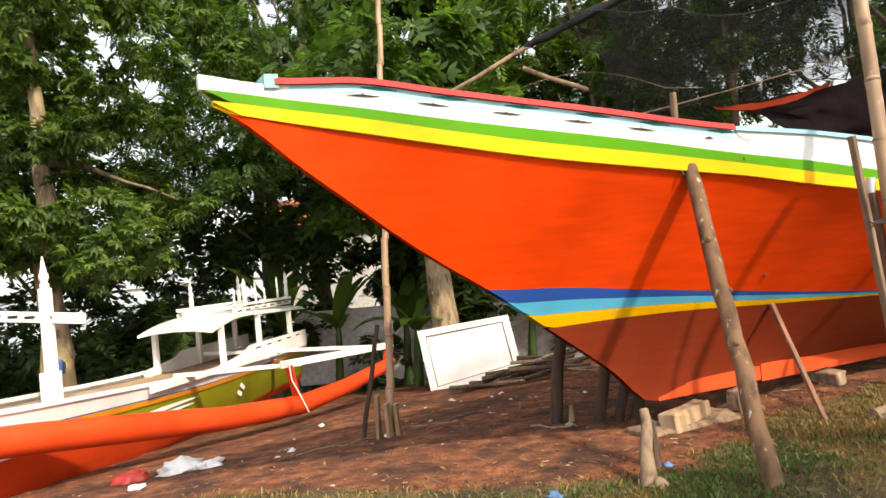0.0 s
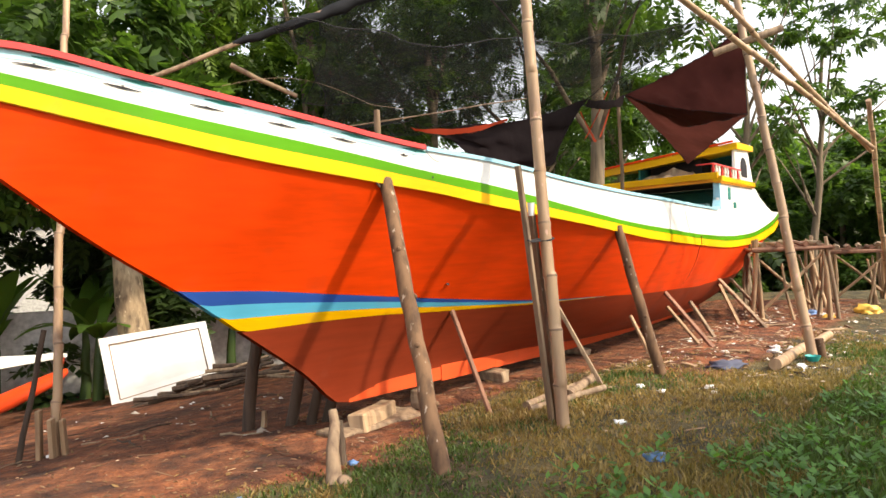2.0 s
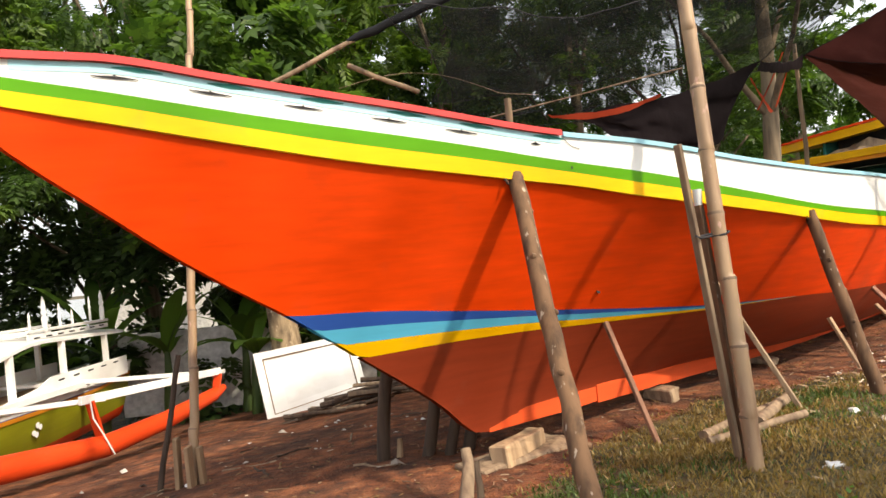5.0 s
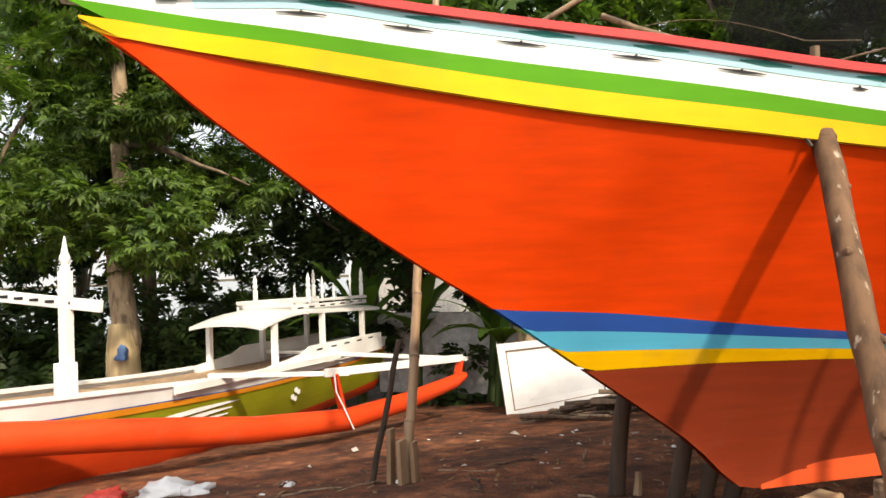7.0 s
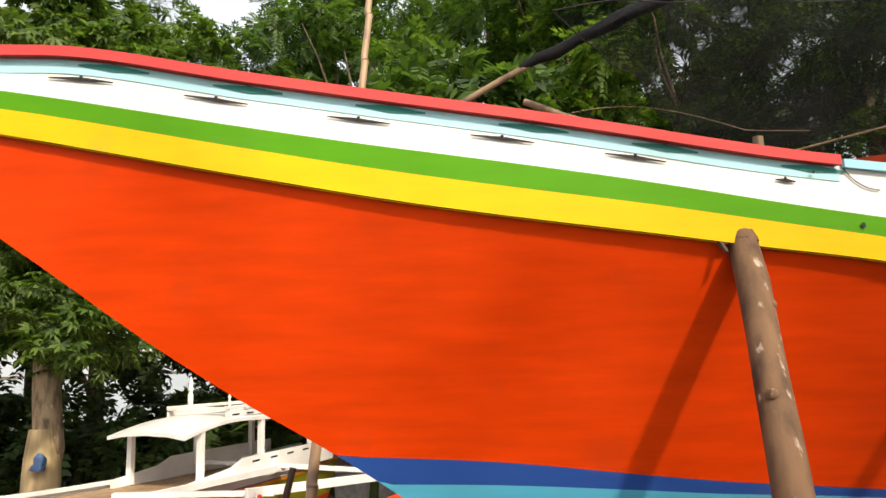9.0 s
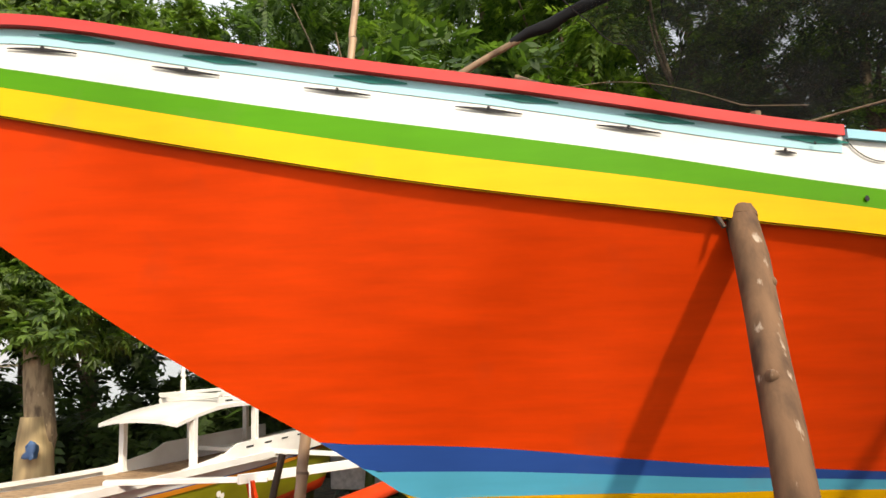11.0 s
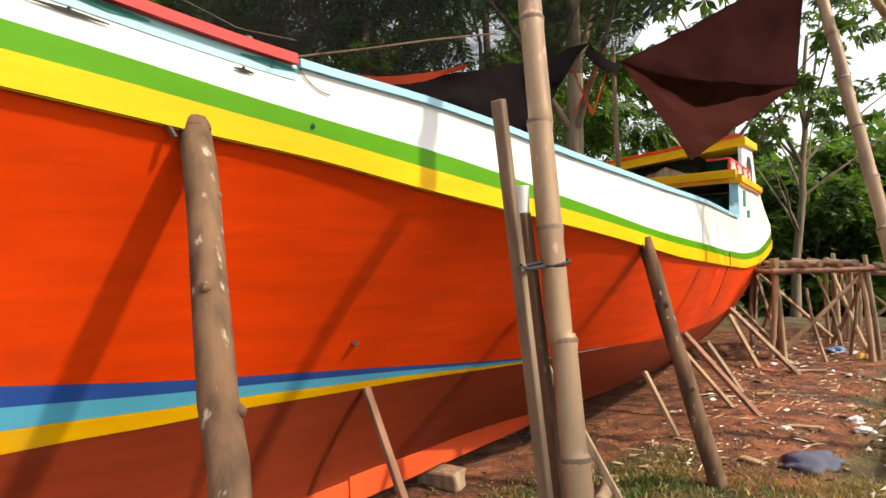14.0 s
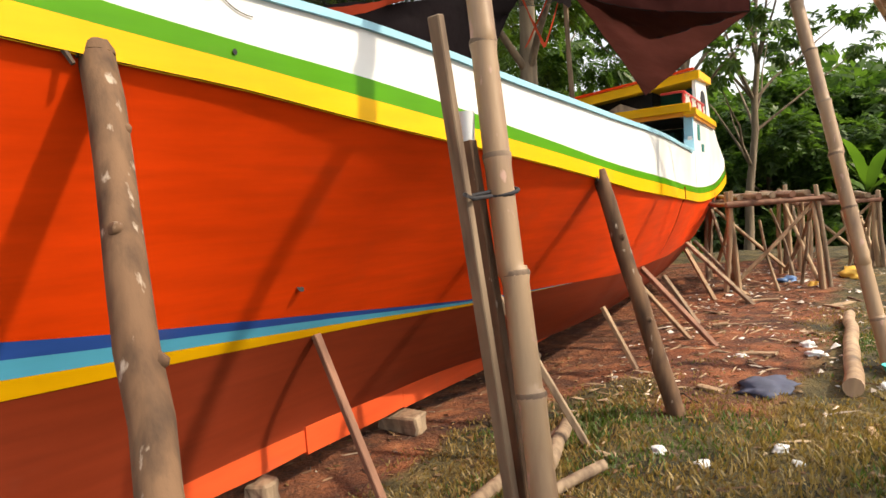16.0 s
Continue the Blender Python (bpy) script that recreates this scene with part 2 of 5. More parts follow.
def thing(name, label, category, m=None, group="", kind=""):
    ob = new(name)
    if m is not None:
        ob.matrix_world = m
    return tagged(ob, label, category, group, kind)


def box(sx, sy, sz, at=(0, 0, 0), turn=None, bev=0.006, bm=None):
    bm = bm or bmesh.new()
    made = bmesh.ops.create_cube(bm, size=1.0)["verts"]
    m = Matrix.Translation(at) @ (turn.to_4x4() if turn else Matrix.Identity(4)) @ Matrix.Diagonal((sx, sy, sz, 1))
    bmesh.ops.transform(bm, matrix=m, verts=made)
    if bev:
        edges = list({e for v in made for e in v.link_edges})
        bmesh.ops.bevel(bm, geom=edges, offset=bev, segments=1, affect="EDGES", profile=0.5)
    return bm


def beam_between(a, b, w, t, bev=0.004, bm=None, lean=(0, 0, 1)):
    """A sawn piece from a to b, w wide and t thick."""
    a, b = Vector(a), Vector(b)
    q = (b - a).to_track_quat("Z", "Y").to_matrix()
    return box(w, t, (b - a).length, (a + b) / 2, q, bev, bm)


def tube_data(points, radii, sides=12, rough=0.0, seed=0):
    rnd = random.Random(seed)
    pts = [Vector(p) for p in points]
    verts, faces = [], []
    ref = None
    for k, p in enumerate(pts):
        way = (pts[min(k + 1, len(pts) - 1)] - pts[max(k - 1, 0)]).normalized()
        if ref is None:
            ref = way.orthogonal().normalized()
        ref = (ref - way * ref.dot(way)).normalized()
        other = way.cross(ref)
        for i in range(sides):
            a = 2 * math.pi * i / sides
            r = radii[k] * (1 + rough * (rnd.random() - 0.5))
            verts.append(p + (ref * math.cos(a) + other * math.sin(a)) * r)
    for k in range(len(pts) - 1):
        for i in range(sides):
            j = (i + 1) % sides
            faces.append((k * sides + i, k * sides + j, (k + 1) * sides + j, (k + 1) * sides + i))
    faces.append(tuple(range(sides))[::-1])
    faces.append(tuple(range((len(pts) - 1) * sides, len(pts) * sides)))
    return verts, faces


def tube(name, points, radii, mat, parent=None, label="", sides=12, rough=0.0, seed=0):
    v, f = tube_data(points, radii, sides, rough, seed)
    return mesh_object(name, v, f, mat, parent, label)


def along(a, b, n, sag=0.0, wob=0.0, seed=0):
    rnd = random.Random(seed)
    a, b = Vector(a), Vector(b)
    out = []
    for k in range(n + 1):
        u = k / n
        p = a.lerp(b, u)
        p.z -= sag * 4 * u * (1 - u)
        e = 1.0 if 0 < k < n else 0.0
        p += Vector((rnd.uniform(-wob, wob), rnd.uniform(-wob, wob), rnd.uniform(-wob, wob))) * e
        out.append(p)
    return out


# ---- ground ----
HEEL, BOAT_TURN = Vector((0.341, 5.594, 0.0)), 41.3
BOAT = pose(HEEL.x, HEEL.y, 0, 0, 0, BOAT_TURN)
AXIS = Vector((math.cos(radians(BOAT_TURN)), math.sin(radians(BOAT_TURN)), 0))
SIDE = Vector((AXIS.y, -AXIS.x, 0))


def at_boat(s, off, z=0.0):
    p = HEEL + AXIS * s + SIDE * off
    return Vector((p.x, p.y, z))


def ground_z(x, y):
    off = (x - HEEL.x) * SIDE.x + (y - HEEL.y) * SIDE.y
    fall = -0.13 * (math.log1p(math.exp(min(40.0, (-off - 1.0) * 2.5))) / 2.5)
    far = max(0.0, min(1.0, (math.hypot(x, y) - 18) / 8))
    z = max(fall, -1.35) * (1 - far) - 1.15 * far
    s = (x - HEEL.x) * AXIS.x + (y - HEEL.y) * AXIS.y
    bank = max(0.0, min(1.0, (off - 0.7) / 0.9)) * max(0.0, min(1.0, (6.5 - s) / 2.0))
    z += 0.11 * bank * bank * (3 - 2 * bank)
    return z + 0.035 * noise.noise(Vector((x * 0.9, y * 0.9, 3.0))) + 0.016 * noise.noise(Vector((x * 4, y * 4, 1.0))) + 0.012 * noise.noise(Vector((x * 9, y * 9, 5.0)))


def turf_amount(x, y):
    off = (x - HEEL.x) * SIDE.x + (y - HEEL.y) * SIDE.y
    s = (x - HEEL.x) * AXIS.x + (y - HEEL.y) * AXIS.y
    a = 0.60 * max(0.0, min(1.0, (off - 0.25) / 0.9))
    a -= 0.25 * max(0.0, min(1.0, (-0.6 - s) / 1.0)) * max(0.0, min(1.0, (1.6 - off) / 0.6))
    a -= 0.40 * max(0.0, min(1.0, (s - 2.2) / 1.2)) * max(0.0, min(1.0, (2.9 - off) / 0.8))
    a += 0.25 * max(0.0, min(1.0, (off - 2.6) / 0.8)) + 0.14 * max(0.0, min(1.0, (3.2 - s))) * max(0.0, min(1.0, (off - 0.2) / 0.5)) * (1 if s > -0.4 else 0)
    if 0.2 < s < 3.8 and 0.1 < off < 1.6:
        a += 0.30 * min(1.0, (off - 0.1) / 0.3, (1.6 - off) / 0.3, (s - 0.2) / 0.4, (3.8 - s) / 0.5)
    if x < 1.0:
        a += 0.75 * max(0.0, min(1.0, (4.75 - 0.1 * x - y) / 0.6)) * min(1.0, (1.0 - x) / 0.8)
    if math.hypot(x, y) > 16:
        a = 0.6
    return a


def ground_lines(lo, hi, fine_lo, fine_hi, step):
    out, v = [], fine_lo
    while v <= fine_hi + 1e-6:
        out.append(v)
        v += step
    g = step
    while out[-1] < hi:
        g *= 1.35
        out.append(out[-1] + g)
    g = step
    while out[0] > lo:
        g *= 1.35
        out.insert(0, out[0] - g)
    return out


gx = ground_lines(-1200, 1200, -9.0, 12.0, 0.08)
gy = ground_lines(-1200, 1200, -1.0, 14.0, 0.08)
g_verts = [(x, y, ground_z(x, y)) for y in gy for x in gx]
nx = len(gx)
g_faces = [(j * nx + i, j * nx + i + 1, (j + 1) * nx + i + 1, (j + 1) * nx + i) for j in range(len(gy) - 1) for i in range(nx - 1)]
ground = mesh_object("ground", g_verts, g_faces, SOIL)
turf = ground.data.attributes.new("turf", "FLOAT", "POINT")
turf.data.foreach_set("value", [turf_amount(x, y) for x, y, z in g_verts])
tagged(ground, "trodden red soil with patchy dry grass", "ground", kind="structure")

# ---- the large boat ----


def curve(*knots):
    """A smooth line through (s, value) knots."""
    xs, ys = [k[0] for k in knots], [k[1] for k in knots]
    n = len(xs)
    sl = [(ys[i + 1] - ys[i]) / (xs[i + 1] - xs[i]) for i in range(n - 1)]
    tg = [sl[0]] + [0.0 if sl[i - 1] * sl[i] <= 0 else 2 * sl[i - 1] * sl[i] / (sl[i - 1] + sl[i]) for i in range(1, n - 1)] + [sl[-1]]

    def f(x):
        if x <= xs[0]:
            return ys[0] + (x - xs[0]) * tg[0] * 0.0
        if x >= xs[-1]:
            return ys[-1]
        i = max(k for k in range(n - 1) if xs[k] <= x)
        h = xs[i + 1] - xs[i]
        u = (x - xs[i]) / h
        return ((1 + 2 * u) * (1 - u) ** 2 * ys[i] + u * (1 - u) ** 2 * h * tg[i] + u * u * (3 - 2 * u) * ys[i + 1] + u * u * (u - 1) * h * tg[i + 1])
    return f


STERN = 14.3
rail_off = curve((-3.19, 0.03), (-2.76, 0.07), (-2.28, 0.18), (-1.86, 0.29), (-1.41, 0.42), (-0.96, 0.57), (-0.54, 0.70), (-0.04, 0.82), (0.2, 0.88),
                 (1.5, 1.15), (2.7, 1.31), (4.1, 1.36), (6.0, 1.25), (7.4, 1.12), (8.6, 1.06), (10.0, 0.98), (12.1, 0.84), (STERN, 0.58))
low_z = curve((-3.2, 2.66), (-3.165, 2.55), (-3.12, 2.485), (-3.02, 2.415), (-2.9, 2.33), (-2.68, 2.14), (-2.35, 1.89), (-2.06, 1.67), (-1.75, 1.46), (-1.41, 1.25), (-0.95, 0.93), (-0.38, 0.53), (0.0, 0.235),
              (0.5, 0.31), (1.5, 0.29), (2.7, 0.26), (3.7, 0.22), (5.5, 0.17), (8.0, 0.15), (9.5, 0.25), (11.5, 0.72), (13.0, 1.25), (STERN, 1.62))
keel_z = curve((0.0, 0.235), (0.9, 0.20), (1.5, 0.17), (2.7, 0.13), (3.7, 0.09), (5.5, 0.045), (9.0, 0.03))
yel_lo = curve((-3.05, 2.430), (-2.42, 2.314), (-1.75, 2.182), (-1.04, 2.047), (-0.27, 1.932), (0.19, 1.872), (0.73, 1.782), (1.97, 1.612), (2.65, 1.522), (3.5, 1.427), (5.5, 1.304), (8.0, 1.214), (9.2, 1.224), (12.1, 1.394), (STERN, 1.694))
yel_hi = curve((-3.09, 2.50), (-2.42, 2.40), (-1.75, 2.275), (-1.04, 2.145), (-0.27, 2.025), (0.19, 1.955), (0.73, 1.87), (1.97, 1.69), (2.65, 1.60), (3.5, 1.515), (5.5, 1.39), (8.0, 1.315), (9.2, 1.33), (12.1, 1.54), (STERN, 1.80))
grn_hi = curve((-3.14, 2.565), (-2.42, 2.465), (-1.75, 2.35), (-1.04, 2.23), (-0.27, 2.10), (0.19, 2.025), (0.73, 1.95), (1.97, 1.75), (2.65, 1.65), (3.5, 1.57), (5.5, 1.45), (8.0, 1.395), (9.2, 1.41), (12.1, 1.64), (STERN, 1.88))
top_z = curve((-3.19, 2.65), (-2.78, 2.60), (-2.42, 2.60), (-1.75, 2.505), (-1.04, 2.385), (-0.27, 2.25), (0.19, 2.19), (0.73, 2.145), (1.97, 1.99), (2.65, 1.93), (3.5, 1.885), (5.5, 1.82), (6.7, 1.81), (6.98, 1.86), (7.08, 2.25), (7.6, 2.28), (9.0, 2.29), (9.9, 2.29), (10.8, 2.08), (12.4, 1.86), (STERN, 1.88))
wl_z = curve((-0.95, 0.93), (-0.2, 0.945), (1.02, 0.88), (2.3, 0.83), (3.2, 0.82), (4.0, 0.78), (5.4, 0.73), (6.6, 0.68), (8.7, 0.67), (11.0, 0.80), (13.0, 1.25), (STERN, 1.62))
blue_z = curve((-1.41, 1.25), (-0.9, 1.215), (-0.3, 1.14), (0.9, 1.0), (1.8, 0.905), (2.4, 0.858), (3.3, 0.82))
fullness = curve((-3.2, 0.95), (-1.0, 1.05), (0.0, 1.18), (1.0, 1.25), (2.3, 0.80), (4.0, 0.40), (6.0, 0.36), (9.0, 0.42), (12.0, 0.6), (STERN, 0.8))


def hull_off(s, z):
    lo, hi = low_z(s), yel_lo(s)
    u = max(0.0, min(1.0, (z - lo) / max(0.02, hi - lo)))
    thin = 0.030
    return thin + max(0.0, rail_off(s) - thin) * u ** fullness(s)


def stations(a, b, n):
    return [a + (b - a) * k / n for k in range(n + 1)]


def hull_band(name, lo, hi, s0, s1, mat, boat, label="", rows=10, cols=110, off=None, proud=0.0, even=1.0):
    """A painted band of planking on both sides of the hull, closed across the stem."""
    verts, faces = [], []
    ss = stations(s0, s1, cols)
    for side in (1, -1):
        for s in ss:
            a, b = max(lo(s), low_z(s)), max(hi(s), low_z(s))
            for r in range(rows + 1):
                z = a + (b - a) * (r / rows) ** even
                o = (off(s) if off else hull_off(s, z)) + min(proud, 0.002 + 0.03 * max(0.0, s + 3.12))
                verts.append((s, -side * o, z))
    w = rows + 1
    half = len(ss) * w
    for k in range(len(ss) - 1):
        for r in range(rows):
            a = k * w + r
            faces.append((a, a + w, a + w + 1, a + 1))
            c = half + a
            faces.append((c, c + 1, c + w + 1, c + w))
    for r in range(rows):
        faces.append((r, r + 1, half + r + 1, half + r))
        e = (len(ss) - 1) * w + r
        faces.append((e, half + e, half + e + 1, e + 1))
    return mesh_object(name, verts, faces, mat, boat, label)


def rail_bar(name, s0, s1, top, width, height, mat, boat, side, label="", out=0.0, cols=60, base=None):
    """A bar that follows the sheer on one side."""
    verts, faces = [], []
    for s in stations(s0, s1, cols):
        o, z = rail_off(s) + out, top(s)
        b = base(s) if base else z - height
        for oo, zz in ((o, b), (o, z), (o - width, z), (o - width, b)):
            verts.append((s, -side * max(0.004, oo), zz))
    for k in range(cols):
        for i in range(4):
            j = (i + 1) % 4
            faces.append((k * 4 + i, k * 4 + j, k * 4 + 4 + j, k * 4 + 4 + i))
    faces += [(0, 1, 2, 3), tuple(cols * 4 + i for i in (3, 2, 1, 0))]
    bm = bmesh.new()
    me = bpy.data.meshes.new("bar")
    me.from_pydata(verts, [], faces)
    bm.from_mesh(me)
    bpy.data.meshes.remove(me)
    return part(name, bm, mat, boat, label)


boat = thing("fishing_boat", "large orange wooden boat with white, green and yellow strakes on blocks", "boat", BOAT)
stripe_share = [curve((-1.4, a), (0.2, b)) for a, b in ((0.0, 0.0), (0.335, 0.38), (0.675, 0.72), (1.0, 1.0))]
stripe = [lambda s, f=f: wl_z(s) + (blue_z(s) - wl_z(s)) * f(s) for f in stripe_share]
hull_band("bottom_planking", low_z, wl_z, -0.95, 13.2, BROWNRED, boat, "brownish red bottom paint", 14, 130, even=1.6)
hull_band("yellow_stripe", stripe[0], stripe[1], -1.12, 3.2, YELLOW, boat, rows=2, cols=60, proud=0.002)
hull_band("cyan_stripe", stripe[1], stripe[2], -1.29, 3.2, CYAN, boat, rows=2, cols=60, proud=0.002)
hull_band("blue_stripe", stripe[2], stripe[3], -1.42, 3.2, BLUE, boat, rows=2, cols=60, proud=0.002)
hull_band("topside_planking", lambda s: blue_z(s) if s < 3.2 else wl_z(s), yel_lo, -3.045, STERN, ORANGE, boat, "bright orange planking", 16, 160)
hull_band("yellow_strake", yel_lo, yel_hi, -3.125, STERN, YELLOW, boat, "proud yellow strake", 1, 120, off=rail_off, proud=0.022)
hull_band("strake_edge", lambda s: yel_lo(s) - 0.004, yel_lo, -2.55, STERN, YELLOW, boat, "", 1, 120, off=rail_off, proud=0.012)
hull_band("green_strake", yel_hi, grn_hi, -3.17, STERN, GREEN, boat, "green strake", 1, 120, off=rail_off, proud=0.012)
for s0, s1 in ((0.06, 1.3), (1.3, 2.25), (2.25, 3.75), (3.75, 5.2), (5.2, 6.8), (6.8, 9.4)):
    step = 0.012 * ((s0 * 7) % 2)
    bm = bmesh.new()
    for k in range(4):
        a, b = s0 + (s1 - s0) * k / 4, s0 + (s1 - s0) * (k + 1) / 4
        zl, zh = keel_z((a + b) / 2), low_z((a + b) / 2) + 0.03
        box(b - a + 0.001, 0.064 + step * 0.2 + 0.02 * min(1.0, s0), zh - zl, ((a + b) / 2, 0, (zl + zh) / 2), None, 0.0, bm)
    bmesh.ops.remove_doubles(bm, verts=bm.verts[:], dist=0.02)
    part("keel_timber", bm, KEELRED, boat, "orange-red keel timber")
for side in (1, -1):
    rail_bar("bulwark", -3.195, 7.3, top_z, 0.05, 0.3, WHITE, boat, side, "white bulwark", 0.0, 90, grn_hi)
    rail_bar("paint_band", -2.70, 0.15, lambda s: top_z(s) - 0.008, 0.004, 0.05, PALEBLUE, boat, side, "pale blue band under the rail", 0.003, 90, lambda s: top_z(s) - 0.055)
    rail_bar("rail_cap", -2.78, 0.14, lambda s: top_z(s) + 0.03, 0.12, 0.035, RAILRED, boat, side, "faded red rail cap", 0.03)
    rail_bar("rail_cap", 0.16, 7.25, lambda s: top_z(s) + 0.022, 0.11, 0.03, SKYBLUE, boat, side, "sky blue rail cap", 0.018)
    rail_bar("rail_end", -2.84, -2.76, lambda s: 2.655, 0.10, 0.08, PALETEAL, boat, side, "pale teal block at the rail's end", 0.02, 2)
    rail_bar("quarter_wall", 7.28, STERN, top_z, 0.05, 0.3, WHITE, boat, side, "white wall of the stern quarters", 0.004, 60, grn_hi)
    for s in (-2.28, -1.86, -1.41, -0.96, -0.54, -0.04):
        for up, ln, th, nm, mt in ((0.060, 0.20 if s < -0.2 else 0.07, 0.011, "slot", DARK), (0.0, 0.22, 0.022, "scupper", TEAL)):
            z = (grn_hi(s) + (top_z(s) - grn_hi(s)) * 0.52) if nm == "slot" else top_z(s + 0.1) - 0.022
            c = s if nm == "slot" else s + 0.1
            verts = []
            for k in range(9):
                q = c - ln / 2 + ln * k / 8
                h = th * (1 - abs(k - 4) / 4.4) + 0.003
                slope = (top_z(q) - top_z(c)) * 0.9
                verts += [(q, -side * (rail_off(q) + 0.007), z + slope - h * 0.45), (q, -side * (rail_off(q) + 0.007), z + slope + h * 0.55)]
            cut = mesh_object(nm, verts, [(2 * k, 2 * k + 2, 2 * k + 3, 2 * k + 1) for k in range(8)], mt, boat)
            if nm == "slot":
                part("peg", box(0.010, 0.006, 0.012, (s, -side * (rail_off(s) + 0.006), z + 0.008), None, 0.002), DARK, cut)
deck_v, deck_f = [], []
for k, s in enumerate(stations(-2.9, STERN - 0.1, 60)):
    o = max(0.01, rail_off(s) - 0.05)
    deck_v += [(s, -o, grn_hi(s) - 0.03), (s, 0, grn_hi(s) + 0.01), (s, o, grn_hi(s) - 0.03)]
    if k:
        deck_f += [(3 * k - 3, 3 * k, 3 * k + 1, 3 * k - 2), (3 * k - 2, 3 * k + 1, 3 * k + 2, 3 * k - 1)]
mesh_object("deck", deck_v, deck_f, PLANK, boat, "bare wooden deck planks")
tv, tf = [], []
for r in range(9):
    z = low_z(STERN) + (top_z(STERN) - low_z(STERN)) * r / 8
    o = min(rail_off(STERN), hull_off(STERN, z)) + 0.01
    tv += [(STERN + 0.004, -o, z), (STERN + 0.004, o, z)]
    if r:
        tf.append((2 * r - 2, 2 * r - 1, 2 * r + 1, 2 * r))
mesh_object("transom", tv, tf, WHITE, boat, "white transom")


def cab_box(name, s0, s1, w0, w1, z0, z1, mat, label="", bev=0.01):
    bm = box(s1 - s0, w0 + w1, z1 - z0, ((s0 + s1) / 2, (w0 - w1) / 2, (z0 + z1) / 2), None, bev)
    return part(name, bm, mat, boat, label)


# small marks on the hull: a bung hole, a bolt hole and a paint crack
for s, z, r in ((0.82, 1.14, 0.020), (0.2, 1.985, 0.010), (-0.9, 2.36, 0.008), (0.05, 2.17, 0.006)):
    bm = bmesh.new()
    o = (hull_off(s, z) if z < yel_lo(s) else rail_off(s) + 0.013) + 0.004
    bmesh.ops.create_circle(bm, cap_ends=True, segments=10, radius=r, matrix=Matrix.Translation((s, -o, z)) @ Matrix.Rotation(radians(64 if z < 1.5 else 88), 4, "X"))
    part("hole", bm, DARK, boat)
cv = []
for k in range(9):
    u = k / 8
    s, z = 0.155 + 0.13 * u ** 1.5, 2.205 - 0.10 * math.sin(u * 1.5)
    cv += [(s, -(rail_off(s) + 0.006), z), (s + 0.003, -(rail_off(s) + 0.006), z + 0.004)]
mesh_object("crack", cv, [(2 * k, 2 * k + 2, 2 * k + 3, 2 * k + 1) for k in range(8)], DARK, boat)
# stern house: open galley front, eave, wheelhouse above
cab_box("galley_back", 9.4, 9.46, 0.95, 0.92, 1.40, 2.28, TEAL, "dark teal bulkhead")
cab_box("galley_roof", 7.05, 10.0, 0.90, 0.90, 2.29, 2.33, DARK)
for side in (1, -1):
    rail_bar("eave", 6.95, 9.85, lambda s: 2.32 + 0.01 * (s - 6.95), 0.14, 0.075, YELLOW, boat, side, "yellow eave board", 0.06, 16)
    rail_bar("eave_trim", 6.95, 9.85, lambda s: 2.245 + 0.01 * (s - 6.95), 0.10, 0.03, AMBER, boat, side, "", 0.04, 16)
front_eave = part("front_eave", beam_between((6.97, -1.16, 2.33), (7.02, 1.15, 2.31), 0.08, 0.10), YELLOW, boat, "yellow eave board")
part("front_eave_trim", beam_between((6.99, -1.12, 2.255), (7.04, 1.12, 2.235), 0.05, 0.05), AMBER, front_eave)
for s, z, h in ((7.75, 2.08, 0.20), (8.15, 1.90, 0.10)):
    part("vent", box(0.16, 0.012, h, (s, -rail_off(s) - 0.012, z)), TEAL, boat, "dark vent slot")
cab_box("water_drum", 7.75, 7.95, -0.55, 0.75, 1.42, 1.95, PALEBLUE, "pale blue drum")
cab_box("galley_inside", 8.9, 9.3, 0.9, 0.6, 1.4, 2.2, TEAL)
# sky blue frame round the galley's front
rail_bar("frame_edge", 6.3, 7.0, lambda s: top_z(s) + 0.012, 0.07, 0.03, SKYBLUE, boat, 1, "sky blue edge of the galley opening", 0.012, 20)
part("frame_post", beam_between((7.02, -1.12, 1.82), (7.02, -1.12, 2.26), 0.05, 0.10), SKYBLUE, boat, "sky blue frame of the galley opening")
# red and white balustrade on the eave
part("balustrade_rail", beam_between((7.0, -1.08, 2.52), (9.0, -1.00, 2.54), 0.035, 0.025), RAILRED, boat, "red rail")
part("balustrade_rail", beam_between((7.0, -1.08, 2.52), (7.03, -0.82, 2.52), 0.035, 0.025), RAILRED, boat, "red rail")
for k in range(11):
    s = 7.02 + 0.195 * k
    o = 1.08 - 0.04 * (s - 7.0)
    tube("baluster", [(s, -o, 2.36 + q) for q in (0.0, 0.04, 0.08, 0.12, 0.155)], [0.022, 0.015, 0.026, 0.014, 0.022], WHITE if k % 3 else RAILRED, boat, "", 7)
# wheelhouse
cab_box("wheelhouse_floor", 8.6, 10.6, 0.85, 0.88, 2.36, 2.40, WHITE)
bm = bmesh.new()
for o0, o1 in ((-0.90, -0.85),):
    ring = [(9.08, 2.40), (10.35, 2.40), (10.0, 3.0), (9.08, 2.95)]
    lo, hi = [bm.verts.new((s, o0, z)) for s, z in ring], [bm.verts.new((s, o1, z)) for s, z in ring]
    bm.faces.new(lo)
    bm.faces.new(hi[::-1])
    for i in range(4):
        j = (i + 1) % 4
        bm.faces.new((lo[i], hi[i], hi[j], lo[j]))
house_side = part("wheelhouse_side", bm, WHITE, boat, "white wheelhouse side")
bm = bmesh.new()
arch = [(9.42, 2.46), (9.92, 2.46), (9.90, 2.70), (9.80, 2.80), (9.66, 2.83), (9.52, 2.80), (9.44, 2.70)]
